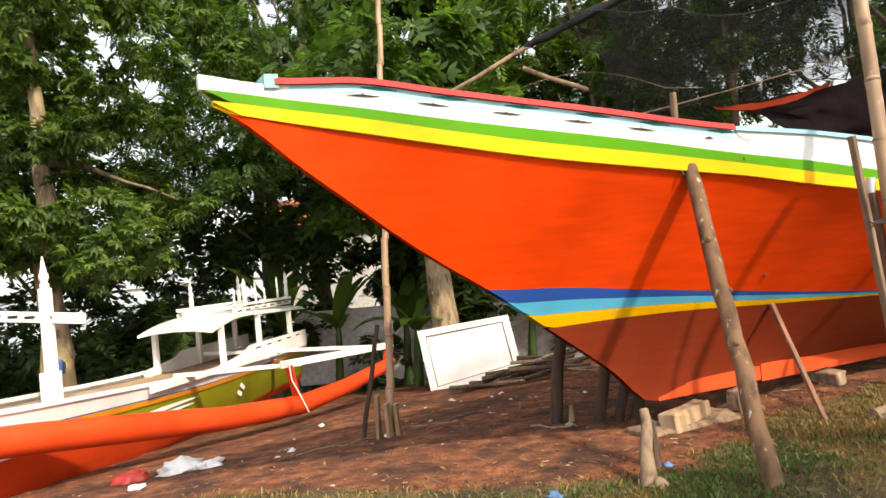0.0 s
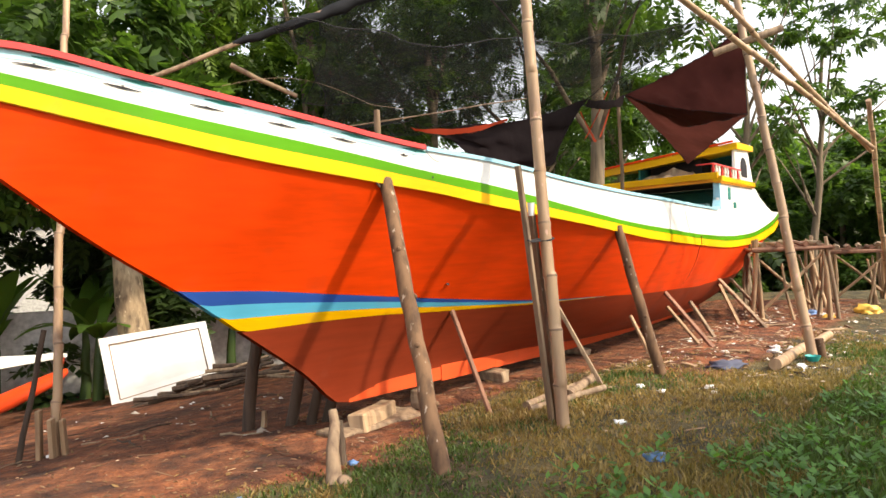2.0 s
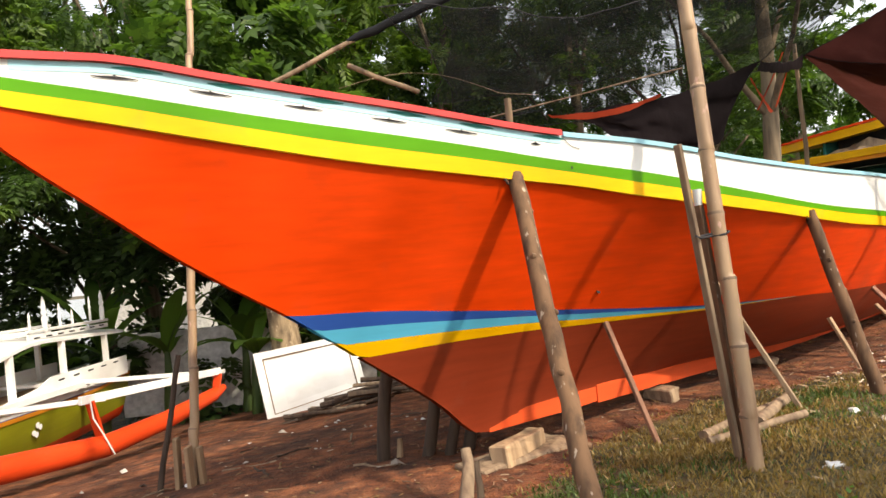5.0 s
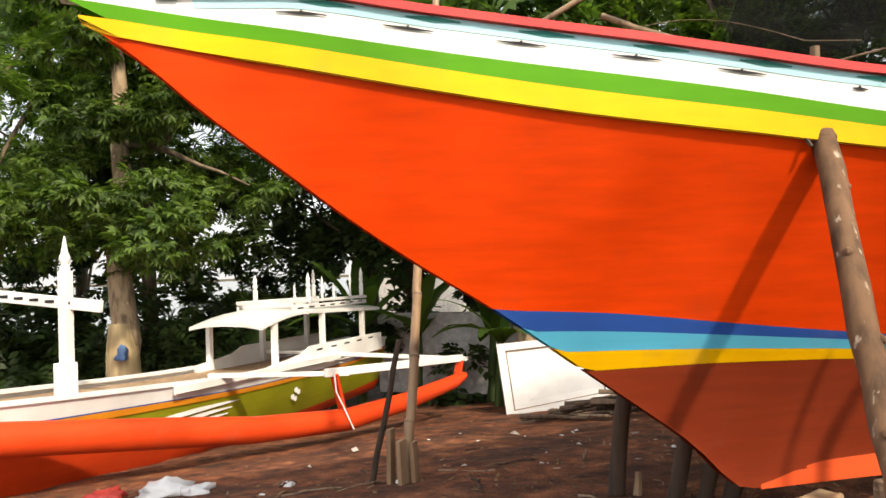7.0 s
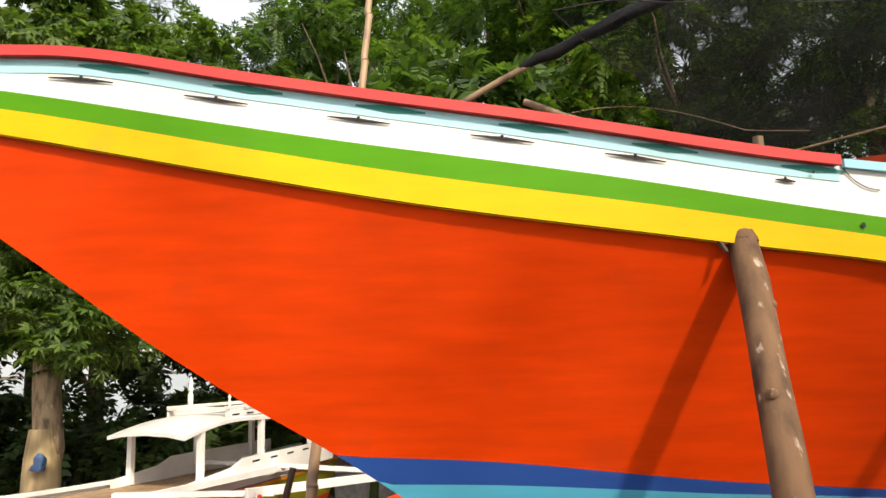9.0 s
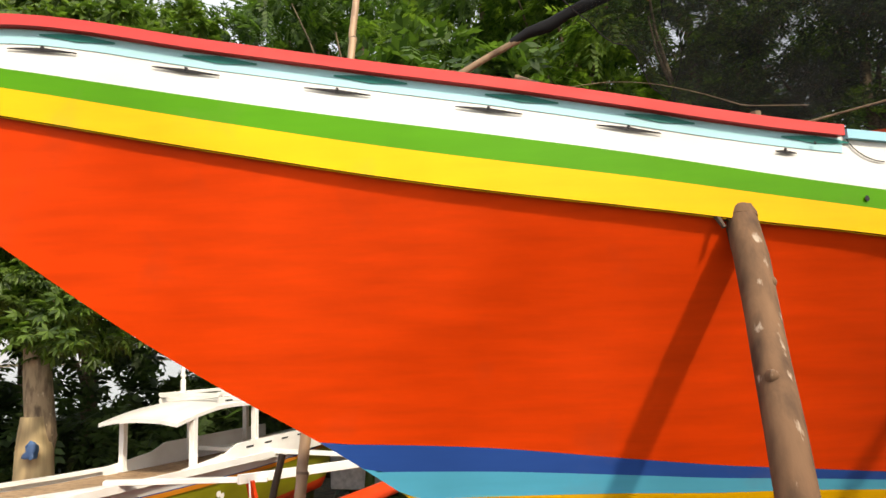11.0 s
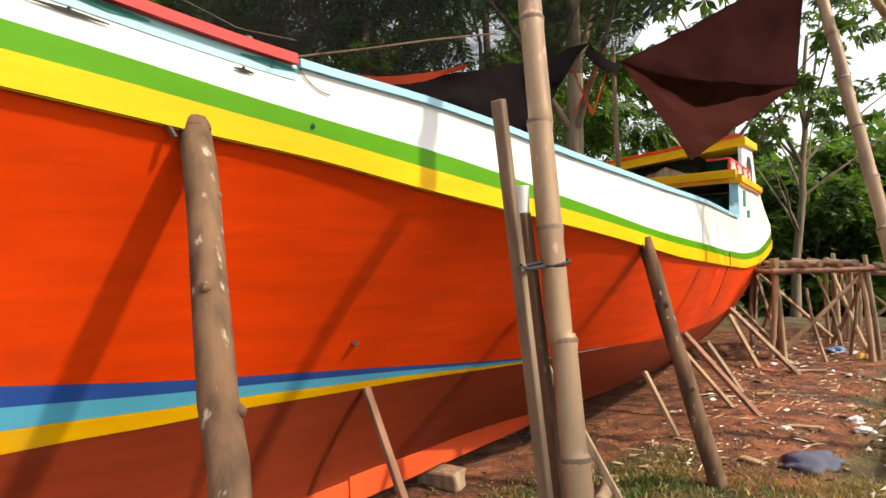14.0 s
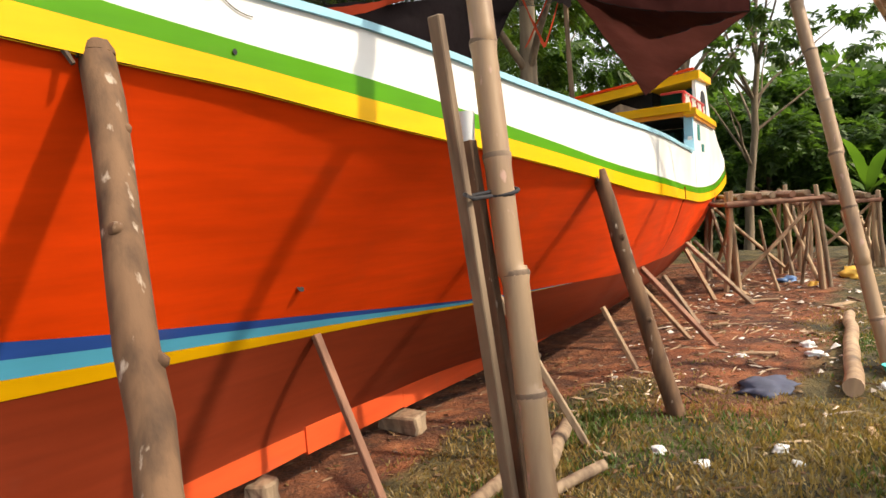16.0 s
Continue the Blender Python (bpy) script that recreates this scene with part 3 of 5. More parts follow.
bm.faces.new([bm.verts.new((s, -0.905, z)) for s, z in arch])
made = bmesh.ops.extrude_face_region(bm, geom=bm.faces[:])
bmesh.ops.translate(bm, vec=(0, 0.08, 0), verts=[v for v in made["geom"] if isinstance(v, bmesh.types.BMVert)])
part("wheelhouse_window", bm, DARK, house_side, "dark arched window")
cab_box("wheelhouse_back", 10.2, 10.26, 0.85, 0.82, 2.40, 2.96, TEAL, "dark teal wheelhouse bulkhead")
cab_box("wheelhouse_far_side", 9.1, 10.2, 0.90, -0.85, 2.40, 2.80, TEAL)
bm = bmesh.new()
rv = [bm.verts.new(p) for p in ((9.02, -0.96, 2.93), (10.3, -0.94, 2.98), (10.3, 1.0, 2.82), (8.9, 1.75, 2.64),
                                (9.02, -0.96, 3.05), (10.3, -0.94, 3.08), (10.3, 1.0, 2.92), (8.9, 1.75, 2.78))]
for q in ((0, 1, 2, 3), (7, 6, 5, 4), (0, 4, 5, 1), (1, 5, 6, 2), (2, 6, 7, 3), (3, 7, 4, 0)):
    bm.faces.new([rv[i] for i in q])
house_roof = part("wheelhouse_roof", bm, YELLOW, boat, "yellow-edged wheelhouse roof")
part("roof_cap", beam_between((9.0, -0.9, 3.07), (8.9, 1.7, 2.80), 0.05, 0.035), ORANGE, house_roof, "orange line on the roof's edge")
# near-black block that stands for the shade inside the wheelhouse
cab_box("wheelhouse_shade_block", 9.5, 10.1, 0.80, 0.2, 2.40, 2.9, DARK, "dark block for the shade inside the wheelhouse")
bm = bmesh.new()
bmesh.ops.create_icosphere(bm, subdivisions=3, radius=1.0)
for v in bm.verts:
    w = 1 + 0.6 * noise.noise(v.co * 2.1)
    v.co = Vector((9.0 + 0.3 * v.co.x * w, 0.25 + 0.55 * v.co.y * w, 2.38 + 0.26 * max(0, v.co.z) * w))
part("crumpled_sheet", bm, STICK, boat, "brown sheet heaped in the wheelhouse", True)
# a thin dark line curving down the topsides
hull_line = []
for k in range(10):
    z = 1.28 - 0.055 * k
    s = 5.45 + 0.10 * math.sin(k * 0.35)
    hull_line.append((s, -(hull_off(s, z) + 0.001), z))
hull_line = [(5.43, -(rail_off(5.43) + 0.024), 1.43), (5.44, -(rail_off(5.44) + 0.024), 1.315)] + hull_line
tube("hull_line", hull_line, [0.006] * 12, BROWNRED, boat, "thin dark line curving down the hull", 5)

# ---- props, poles and blocks ----


def prop(name, label, category, a, b, ra, rb, mat, group="", n=7, wob=0.012, seed=1, sides=12):
    """A round pole from its foot a to its head b."""
    ob = thing(name, label, category, Matrix.Translation(Vector(a)), group)
    pts = along((0, 0, 0), Vector(b) - Vector(a), n, 0, wob, seed)
    rad = [ra + (rb - ra) * k / n for k in range(n + 1)]
    tube("pole", pts, rad, mat, ob, "", sides, 0.10, seed)
    return ob


def bamboo(name, label, a, b, ra, rb, nodes, group="", seed=1):
    """A bamboo culm with a swollen ring at each joint."""
    ob = thing(name, label, "bamboo pole", Matrix.Translation(Vector(a)), group)
    end = Vector(b) - Vector(a)
    rnd = random.Random(seed)
    pts, rad = [], []
    for k in range(nodes):
        u0, u1 = k / nodes, (k + 1) / nodes
        r = ra + (rb - ra) * u0
        bend = Vector((rnd.uniform(-1, 1), rnd.uniform(-1, 1), 0)) * 0.012
        for u, f in ((u0 + 0.002, 1.0), (u0 + 0.10 / nodes, 0.98), (u1 - 0.10 / nodes, 0.97), (u1 - 0.03 / nodes, 1.045), (u1 - 0.008 / nodes, 1.03)):
            pts.append(end * u + bend * (1 if k else 0))
            rad.append(r * f)
    tube("culm", pts, rad, BAMBOO, ob, "", 14, 0.02, seed)
    for k in range(1, nodes):
        p, q = pts[5 * k - 1], pts[5 * k]
        w = end.normalized() * 0.009
        tube("joint", [p - w, p, p + w], [rad[5 * k - 1] * 1.01, rad[5 * k - 1] * 1.045, rad[5 * k - 1] * 1.01], RING, ob, "", 14, 0.02, seed + k)
    return ob


def on_ground(p, up=0.0):
    p = Vector(p)
    p.z = ground_z(p.x, p.y) + up
    return p


prop_a = prop("log_prop", "thick rough log propping the orange hull", "prop", on_ground((0.855, 4.02, 0), -0.04), Vector((0.70, 4.885, 1.945)), 0.055, 0.049, LOG, "hull props", 12, 0.010, 3, 14)
prop_b = prop("log_prop", "rough log propping the hull amidships", "prop", on_ground((3.45, 6.06, 0), -0.04), Vector((3.21, 6.37, 1.56)), 0.055, 0.045, LOG, "hull props", 10, 0.005, 5, 14)
for ob, foot, head, r in ((prop_a, on_ground((0.855, 4.02, 0), -0.04), Vector((0.70, 4.885, 1.945)), 0.049), (prop_b, on_ground((3.45, 6.06, 0), -0.04), Vector((3.21, 6.37, 1.56)), 0.045)):
    way = (head - foot).normalized()
    top = head - foot
    tube("cut_end", [top - way * 0.02, top + way * 0.012, top + way * 0.014], [r * 1.04, r * 1.03, r * 1.0], LOG, ob, "sawn end", 12, 0.08, 3)
    tube("hook", [top - way * 0.02 - AXIS * r, top + way * 0.03 - AXIS * (r + 0.03), top + way * 0.005 - AXIS * (r + 0.05), top - way * 0.05 - AXIS * (r + 0.02)], [0.012, 0.012, 0.011, 0.008], DARKWOOD, ob, "dark bent spike", 6)
    for k, u in enumerate((0.22, 0.41, 0.57, 0.74, 0.88)):
        c = top * u - AXIS * (r + 0.006) * (0.7 if k % 2 else -0.5) + SIDE * (r + 0.008) * 0.75
        tube("knot", [c - SIDE * 0.02, c, c + SIDE * 0.008], [0.022, 0.018, 0.006], LOG, ob, "", 7, 0.3, k)


def plank_prop(a, b, w, t, label, mat=STICK):
    ob = thing("wooden_prop", label, "prop", Matrix.Translation(on_ground(a)), "hull props")
    part("plank", beam_between((0, 0, -0.02), Vector(b) - on_ground(a), w, t), mat, ob)
    return ob


plank_prop(at_boat(1.05, 0.75), at_boat(1.07, 0.37, 0.88), 0.045, 0.03, "thin reddish sawn prop under the hull", REDWOOD)
plank_prop(at_boat(2.08, 1.34), at_boat(1.895, 0.83, 1.14), 0.06, 0.035, "sawn plank prop leaning on the hull")
prop("brace_pole", "dark crooked pole from the bamboo's foot to the hull", "prop", on_ground(at_boat(0.80, 1.58)), at_boat(1.90, 0.83, 1.15), 0.030, 0.024, LOG, "hull props", 8, 0.014, 9, 9)
plank_prop(at_boat(3.81, 1.18), at_boat(3.83, 0.93, 0.54), 0.05, 0.03, "short pale prop under the bilge", PLANK)
plank_prop(at_boat(4.55, 1.66), at_boat(4.82, 1.0, 0.74), 0.06, 0.035, "sawn prop under the bilge", REDWOOD)
plank_prop(at_boat(4.9, 1.40), at_boat(5.05, 0.95, 0.52), 0.05, 0.03, "sawn prop under the bilge", PLANK)
plank_prop(at_boat(5.9, 1.30), at_boat(6.0, 0.95, 0.50), 0.06, 0.04, "sawn prop under the bilge")
plank_prop(at_boat(7.13, 1.71), at_boat(7.7, 0.9, 0.70), 0.06, 0.04, "sawn prop under the stern")
plank_prop(at_boat(7.45, 1.25), at_boat(7.9, 0.85, 0.60), 0.05, 0.04, "sawn prop under the stern", PLANK)
plank_prop(at_boat(8.3, 1.5), at_boat(8.6, 0.85, 0.65), 0.05, 0.04, "sawn prop under the stern")

# the tall bamboo, with a split plank and a batten tied to it
tall = bamboo("bamboo_pole", "tall weathered bamboo pole tied to a batten", on_ground((1.885, 4.67, 0), -0.1), Vector((1.965, 5.37, 4.4)), 0.050, 0.042, 11, "shade poles", 7)
stick = thing("batten", "grey split batten tied against the bamboo", "batten", Matrix.Translation(on_ground((1.86, 4.85, 0))))
part("plank", beam_between((0, 0, 0), Vector((1.655, 4.745, 2.02)) - on_ground((1.86, 4.85, 0)), 0.048, 0.03), STICK, stick)
stick2 = thing("support_post", "dark post topped by a white plastic cup beside the bamboo", "post", Matrix.Translation(on_ground((1.90, 4.83, 0))))
part("post", beam_between((0, 0, 0), Vector((1.82, 4.97, 1.66)) - on_ground((1.90, 4.83, 0)), 0.04, 0.05), LOG, stick2)
cup = tube("plastic_cup", [Vector((1.82, 4.97, 1.66)), Vector((1.82, 4.97, 1.76))], [0.024, 0.030], PLASTIC)
tagged(cup, "white plastic cup upturned on a post", "cup")
ring = []
for k in range(13):
    a = 2 * math.pi * k / 12
    ring.append(Vector((1.910, 4.910, 1.475)) + SIDE * 0.053 * math.sin(a) + AXIS * 0.053 * math.cos(a) + Vector((0, 0, 0.012 * math.cos(a))))
ring += [Vector((1.86, 4.90, 1.48)), Vector((1.76, 4.83, 1.47)), Vector((1.70, 4.73, 1.475)), Vector((1.73, 4.735, 1.46)), Vector((1.84, 4.85, 1.465))]
tagged(tube("rope_lashing", ring, [0.007] * 18, DARK), "black rope lashing round bamboo and batten", "rope")

# pole behind the bow, with its stump box and brace
bamboo("bamboo_pole", "slim bamboo pole standing behind the bow", on_ground((-2.01, 6.24, 0), -0.05), Vector((-2.08, 7.70, 5.6)), 0.040, 0.028, 12, "shade poles", 11)
stump = thing("pole_foot", "pale split planks nailed round a pole's foot", "post", Matrix.Translation(on_ground((-2.03, 6.24, 0))))
for dx, dy, h, w in ((-0.085, -0.03, 0.40, 0.085), (0.035, -0.07, 0.33, 0.10), (0.10, 0.02, 0.30, 0.08)):
    part("plank", beam_between((dx, dy, -0.05), (dx * 0.85, dy, h), w, 0.035), PLANK, stump)
prop("brace_stick", "dark stick leaning against the slim bamboo", "stick", on_ground((-2.27, 6.20, 0)), Vector((-2.08, 6.36, 0.92)), 0.026, 0.022, DARKWOOD, "", 5, 0.012, 2, 8)

# right-hand poles that carry the shade
bamboo("bamboo_pole", "yellow bamboo pole leaning inwards", on_ground((5.10, 6.0, 0), -0.05), Vector((5.16, 7.05, 4.2)), 0.050, 0.042, 11, "shade poles", 13)
bamboo("bamboo_pole", "thin bamboo strut crossing the leaning pole", Vector((3.55, 5.62, 3.62)), Vector((7.0, 7.1, 2.40)), 0.032, 0.026, 10, "shade poles", 17)
bamboo("bamboo_pole", "thin bamboo strut below the crossing", Vector((4.30, 6.25, 3.95)), Vector((7.05, 7.2, 2.37)), 0.030, 0.026, 9, "shade poles", 19)
bamboo("bamboo_pole", "far bamboo post carrying the strut", on_ground((9.0, 9.0, 0), -0.05), Vector((7.0, 7.15, 3.0)), 0.035, 0.03, 9, "shade poles", 23)
prop("cross_bar", "short round bar across the leaning poles", "bar", Vector((4.60, 6.70, 3.42)), Vector((5.25, 6.42, 3.62)), 0.04, 0.04, STICK, "", 4, 0.004, 4, 10)
prop("stump_post", "short stake at the leaning pole's foot", "stake", on_ground((5.22, 6.02, 0)), on_ground((5.20, 6.04, 0), 0.2), 0.04, 0.04, LOG, "", 3, 0.004, 6, 8)
for k, (a, b, r) in enumerate((((-1.20, 6.2, 2.98), (0.45, 6.53, 3.75), 0.022), ((-0.47, 6.6, 3.24), (0.12, 6.75, 2.98), 0.024), ((0.9, 6.9, 2.2), (0.9, 6.85, 2.86), 0.035),
                               ((4.6, 9.0, 1.6), (4.55, 8.9, 3.6), 0.028), ((0.3, 7.2, 2.72), (2.5, 6.9, 2.98), 0.007))):
    prop("shade_stick", "grey stick holding up the shade net", "stick", a, b, r, r * 0.9, STICK, "shade sticks", 5, 0.01, 30 + k, 8)

# timber under and beside the keel
def block(at, size, turn, label, mat=PLANK, up=0.0):
    p = on_ground(at, size[2] / 2 + up)
    ob = thing("timber_block", label, "block", Matrix.Translation(p))
    bm = box(*size, (0, 0, 0), Euler((0, 0, radians(turn))).to_matrix(), 0.012)
    bmesh.ops.subdivide_edges(bm, edges=bm.edges[:], cuts=2, use_grid_fill=True)
    for v in bm.verts:
        v.co += Vector((noise.noise(v.co * 9 + p), noise.noise(v.co * 7 + p * 2), noise.noise(v.co * 8 - p))) * 0.034
    part("block", bm, mat, ob)
    return ob


block(at_boat(0.30, 0.06), (0.55, 0.15, 0.15), BOAT_TURN + 14, "pale hewn block under the keel's heel")
block(at_boat(0.30, 0.02), (0.9, 0.35, 0.05), BOAT_TURN - 4, "flat plank under the keel block", STICK, -0.02)
block(at_boat(0.95, 0.05), (0.12, 0.12, 0.19), BOAT_TURN, "small wedge block under the keel", STICK)
block(at_boat(2.2, 0.05), (0.16, 0.3, 0.12), BOAT_TURN, "round-edged block under the keel", STICK)
block(at_boat(4.2, 0.05), (0.16, 0.3, 0.07), BOAT_TURN, "flat block under the keel", STICK)
for k, (s, o, r, h, lean) in enumerate(((-0.23, -0.93, 0.055, 0.85, 0.02), (-0.02, -0.62, 0.05, 0.62, 0.03), (0.10, -0.50, 0.045, 0.66, 0.05), (0.22, -0.42, 0.05, 0.70, 0.06))):
    prop("dark_stake", "dark damp stake standing behind the keel", "stake", on_ground(at_boat(s, o), -0.03), at_boat(s + lean * 2, o + 0.15, h), r, r * 0.9, DARKWOOD, "stakes behind the bow", 5, 0.008, 50 + k, 9)
prop("stake_foot", "pale split peg in the soil", "peg", on_ground(at_boat(-0.12, -0.85)), at_boat(-0.10, -0.86, 0.10), 0.03, 0.022, PLANK, "", 3, 0.004, 60, 6)
for k, (a, b, r) in enumerate((((1.15, 1.05), (2.45, 1.10), 0.04), ((1.45, 1.30), (2.35, 1.12), 0.045), ((0.95, 1.2), (1.65, 1.55), 0.03))):
    p, q = on_ground(at_boat(*a), r), on_ground(at_boat(*b), r + 0.02 * k)
    prop("loose_timber", "old round timber lying in the grass", "timber", p, q, r, r * 0.9, STICK, "loose timbers", 6, 0.01, 70 + k, 9)
prop("fallen_log", "curved bamboo log lying on the soil", "log", on_ground((4.47, 5.76, 0), 0.06), on_ground((6.8, 7.75, 0), 0.05), 0.058, 0.05, BAMBOO, "", 8, 0.012, 80, 12)
st = prop("forked_stump", "low grey forked stump in the grass", "stump", on_ground(at_boat(-0.93, 0.86), -0.02), on_ground(at_boat(-0.72, 0.66), 0.40), 0.055, 0.03, STICK, "", 6, 0.015, 90, 9)
prop("low_stake", "thin stake beside the forked stump", "stake", on_ground(at_boat(-0.60, 0.62)), on_ground(at_boat(-0.60, 0.60), 0.30), 0.025, 0.02, STICK, "", 4, 0.006, 91, 7)
stone = bmesh.new()
bmesh.ops.create_icosphere(stone, subdivisions=3, radius=0.05)
for v in stone.verts:
    v.co *= 1 + 0.35 * noise.noise(v.co * 14)
stone_ob = part("stone", stone, STICK, None, "", True)
stone_ob.location = on_ground(at_boat(-0.90, 0.92), 0.01)
tagged(stone_ob, "rounded grey stone at the stump's foot", "stone")

# ---- trestles past the stern ----


def trestle(at, w, d, h, turn, label, seed):
    rnd = random.Random(seed)
    ob = thing("trestle", label, "trestle", on_ground_pose(at, turn), "trestles")
    cs = [(-w / 2, -d / 2), (w / 2, -d / 2), (w / 2, d / 2), (-w / 2, d / 2)]

    def bar(name, a, b, r, mat, k):
        mid = (Vector(a) + Vector(b)) / 2 + Vector((rnd.uniform(-.03, .03), rnd.uniform(-.03, .03), rnd.uniform(-.02, .02)))
        v, f = tube_data([a, mid, b], [r * 1.1, r, r * 0.85], 8, 0.2, seed * 40 + k)
        mesh_object(name, v, f, mat, ob)

    for n, (x, y) in enumerate(cs):
        for k in range(3):
            bar("leg", (x * 1.12 + rnd.uniform(-.14, .14), y * 1.12 + rnd.uniform(-.10, .10), -0.03), (x + rnd.uniform(-.07, .07), y + rnd.uniform(-.07, .07), h * rnd.uniform(0.96, 1.10)), rnd.uniform(0.026, 0.040), PLANK if (n + k) % 2 else STICK, n * 3 + k)
    for k in range(4):
        a, b = cs[k], cs[(k + 1) % 4]
        bar("brace", (*a, 0.12), (*b, h * 0.92), 0.026, PLANK, 20 + k)
        if k % 2 == 0:
            bar("brace", (*b, 0.10), (*a, h * 0.90), 0.026, STICK, 30 + k)
        bar("beam", (a[0] * 1.15, a[1] * 1.15, h * 0.95), (b[0] * 1.15, b[1] * 1.15, h * 0.95), 0.036, REDWOOD, 40 + k)
    for k in range(5):
        y = -d / 2 + d * (k + 0.5) / 5
        bar("top_pole", (-w * rnd.uniform(0.5, 0.62), y, h + 0.02), (w * rnd.uniform(0.5, 0.62), y + rnd.uniform(-.06, .06), h + rnd.uniform(0.0, 0.06)), 0.038, REDWOOD if k % 2 else STICK, 50 + k)
    for k in range(4):
        x, y = rnd.uniform(-w * 0.7, w * 0.3), rnd.uniform(-d * 0.8, d * 0.2)
        bar("leaning_stick", (x, y, -0.02), (x + rnd.uniform(-0.5, 0.5), y + rnd.uniform(-0.2, 0.3), h * rnd.uniform(0.7, 1.0)), 0.022, PLANK if k % 2 else STICK, 60 + k)
    return ob


def on_ground_pose(at, turn):
    p = on_ground(at)
    return pose(p.x, p.y, p.z, 0, 0, turn)


trestle((8.15, 10.25, 0), 1.35, 1.0, 1.22, 60, "rough trestle of sticks with old boards on top", 1)
trestle((10.4, 11.1, 0), 1.5, 0.9, 1.05, 50, "open trestle of rough sticks", 2)

# ---- shade net and tarpaulins ----


def sheet(name, corners, mat, label, category, sag=0.3, wave=0.08, nu=26, nv=16, seed=0, pinch=0.0, edge=0.0, parent=None):
    """A hanging cloth between four corners, with sag and folds."""
    a, b, c, d = (Vector(p) for p in corners)
    verts, faces = [], []
    for i in range(nu + 1):
        for j in range(nv + 1):
            u, v = i / nu, j / nv
            p = a.lerp(b, u).lerp(d.lerp(c, u), v)
            p.z -= sag * 4 * u * (1 - u) * (0.6 + 0.4 * math.sin(math.pi * v))
            w = noise.noise(Vector((u * 5 + seed, v * 4, seed))) + 0.5 * noise.noise(Vector((u * 13 + seed, v * 9, seed)))
            p += Vector((0.4 * w, 0.4 * w, w)) * wave
            pull = pinch * (4 * u * (1 - u) * (2 * v - 1) ** 2 + 4 * v * (1 - v) * (2 * u - 1) ** 2)
            p = p.lerp((a + b + c + d) / 4, pull)
            verts.append(p)
    for i in range(nu):
        for j in range(nv):
            k = i * (nv + 1) + j
            faces.append((k, k + nv + 1, k + nv + 2, k + 1))
    ob = mesh_object(name, verts, faces, mat, parent)
    if edge:
        w = nv + 1
        for row in ([i * w for i in range(nu + 1)], [i * w + nv for i in range(nu + 1)], list(range(w)), list(range(nu * w, nu * w + w))):
            tube("edge_rope", [verts[i] for i in row], [edge] * len(row), DARK, ob, "black edge rope", 5)
    return tagged(ob, label) if parent else tagged(ob, label, category)


sheet("shade_net", ((-0.1, 5.9, 3.45), (4.5, 6.6, 3.75), (5.0, 9.4, 3.6), (0.3, 8.2, 2.75)), NET, "sagging black shade net strung over the boat", "net", 0.30, 0.16, 40, 24, 3, 0.12, 0.004)
sheet("shade_net", ((0.1, 6.6, 4.3), (4.4, 6.9, 4.3), (4.6, 10.2, 3.9), (0.2, 9.0, 3.4)), NET, "second black shade net above the first", "net", 0.35, 0.18, 36, 20, 9, 0.15, 0.004)
slung = thing("dark_tarpaulin", "dark tarpaulin with a red hem slung behind the rail", "tarpaulin")
sheet("cloth", ((1.35, 6.95, 2.72), (3.3, 7.1, 3.02), (2.95, 7.3, 2.35), (2.1, 7.1, 2.25)), DARKTARP, "dark sagging cloth", "", 0.16, 0.07, 24, 12, 5, 0.10, 0.0, slung)
sheet("hem", ((1.25, 6.93, 2.70), (2.3, 6.95, 2.78), (2.3, 6.97, 2.76), (1.30, 6.95, 2.66)), REDTARP, "red hem", "", 0.10, 0.02, 24, 2, 5, 0.0, 0.0, slung)
sheet("tie_strip", ((3.3, 7.1, 3.02), (4.75, 9.1, 3.50), (4.70, 9.05, 3.36), (3.25, 7.1, 2.93)), DARKTARP, "twisted strip towards the maroon sheet", "", 0.08, 0.04, 20, 4, 8, 0.0, 0.0, slung)
# maroon sheet: a dark bellying upper part, a redder flap below its crease
m_left, m_top, m_right, m_tip = Vector((4.75, 9.1, 3.50)), Vector((5.35, 7.15, 3.85)), Vector((5.75, 7.75, 2.95)), Vector((6.45, 10.3, 2.62))
m_mid = (m_left + m_right) / 2
m_fold, m_tuck = m_mid.lerp(m_tip, 0.32), m_mid.lerp(m_tip, 0.05) + Vector((0.05, 0.08, 0.0))
hung = thing("maroon_tarpaulin", "maroon tarpaulin hanging in a point with a reddish flap", "tarpaulin")
sheet("upper_cloth", (m_left, m_top, m_right, m_fold), MAROON, "dark maroon bellying cloth", "", 0.05, 0.05, 30, 22, 12, 0.03, 0.006, hung)
sheet("lower_flap", (m_left, m_tuck, m_right, m_tip), FLAP, "reddish translucent flap", "", 0.03, 0.03, 24, 18, 15, 0.04, 0.004, hung)
# net rolled round the upper end of the forward stick
roll = along((-0.42, 6.36, 3.365), (1.15, 6.66, 4.05), 14, 0.02, 0.012, 6)
tagged(tube("rolled_net", roll, [0.022 + 0.012 * math.sin(k * 0.9) ** 2 + 0.003 * k for k in range(15)], ROLL, None, "", 9, 0.3, 4), "black net rolled round a stick", "net")
cord = [Vector((-0.55 + 1.75 * u, 6.5 + 0.5 * u, 3.02 + 0.16 * math.sin(math.pi * min(1.0, u * 1.25)) - 0.12 * u)) for u in [k / 24 for k in range(25)]]
tagged(tube("cord", cord, [0.0022] * 25, STICK, None, "", 5), "pale twisted cord along the net's edge", "cord")

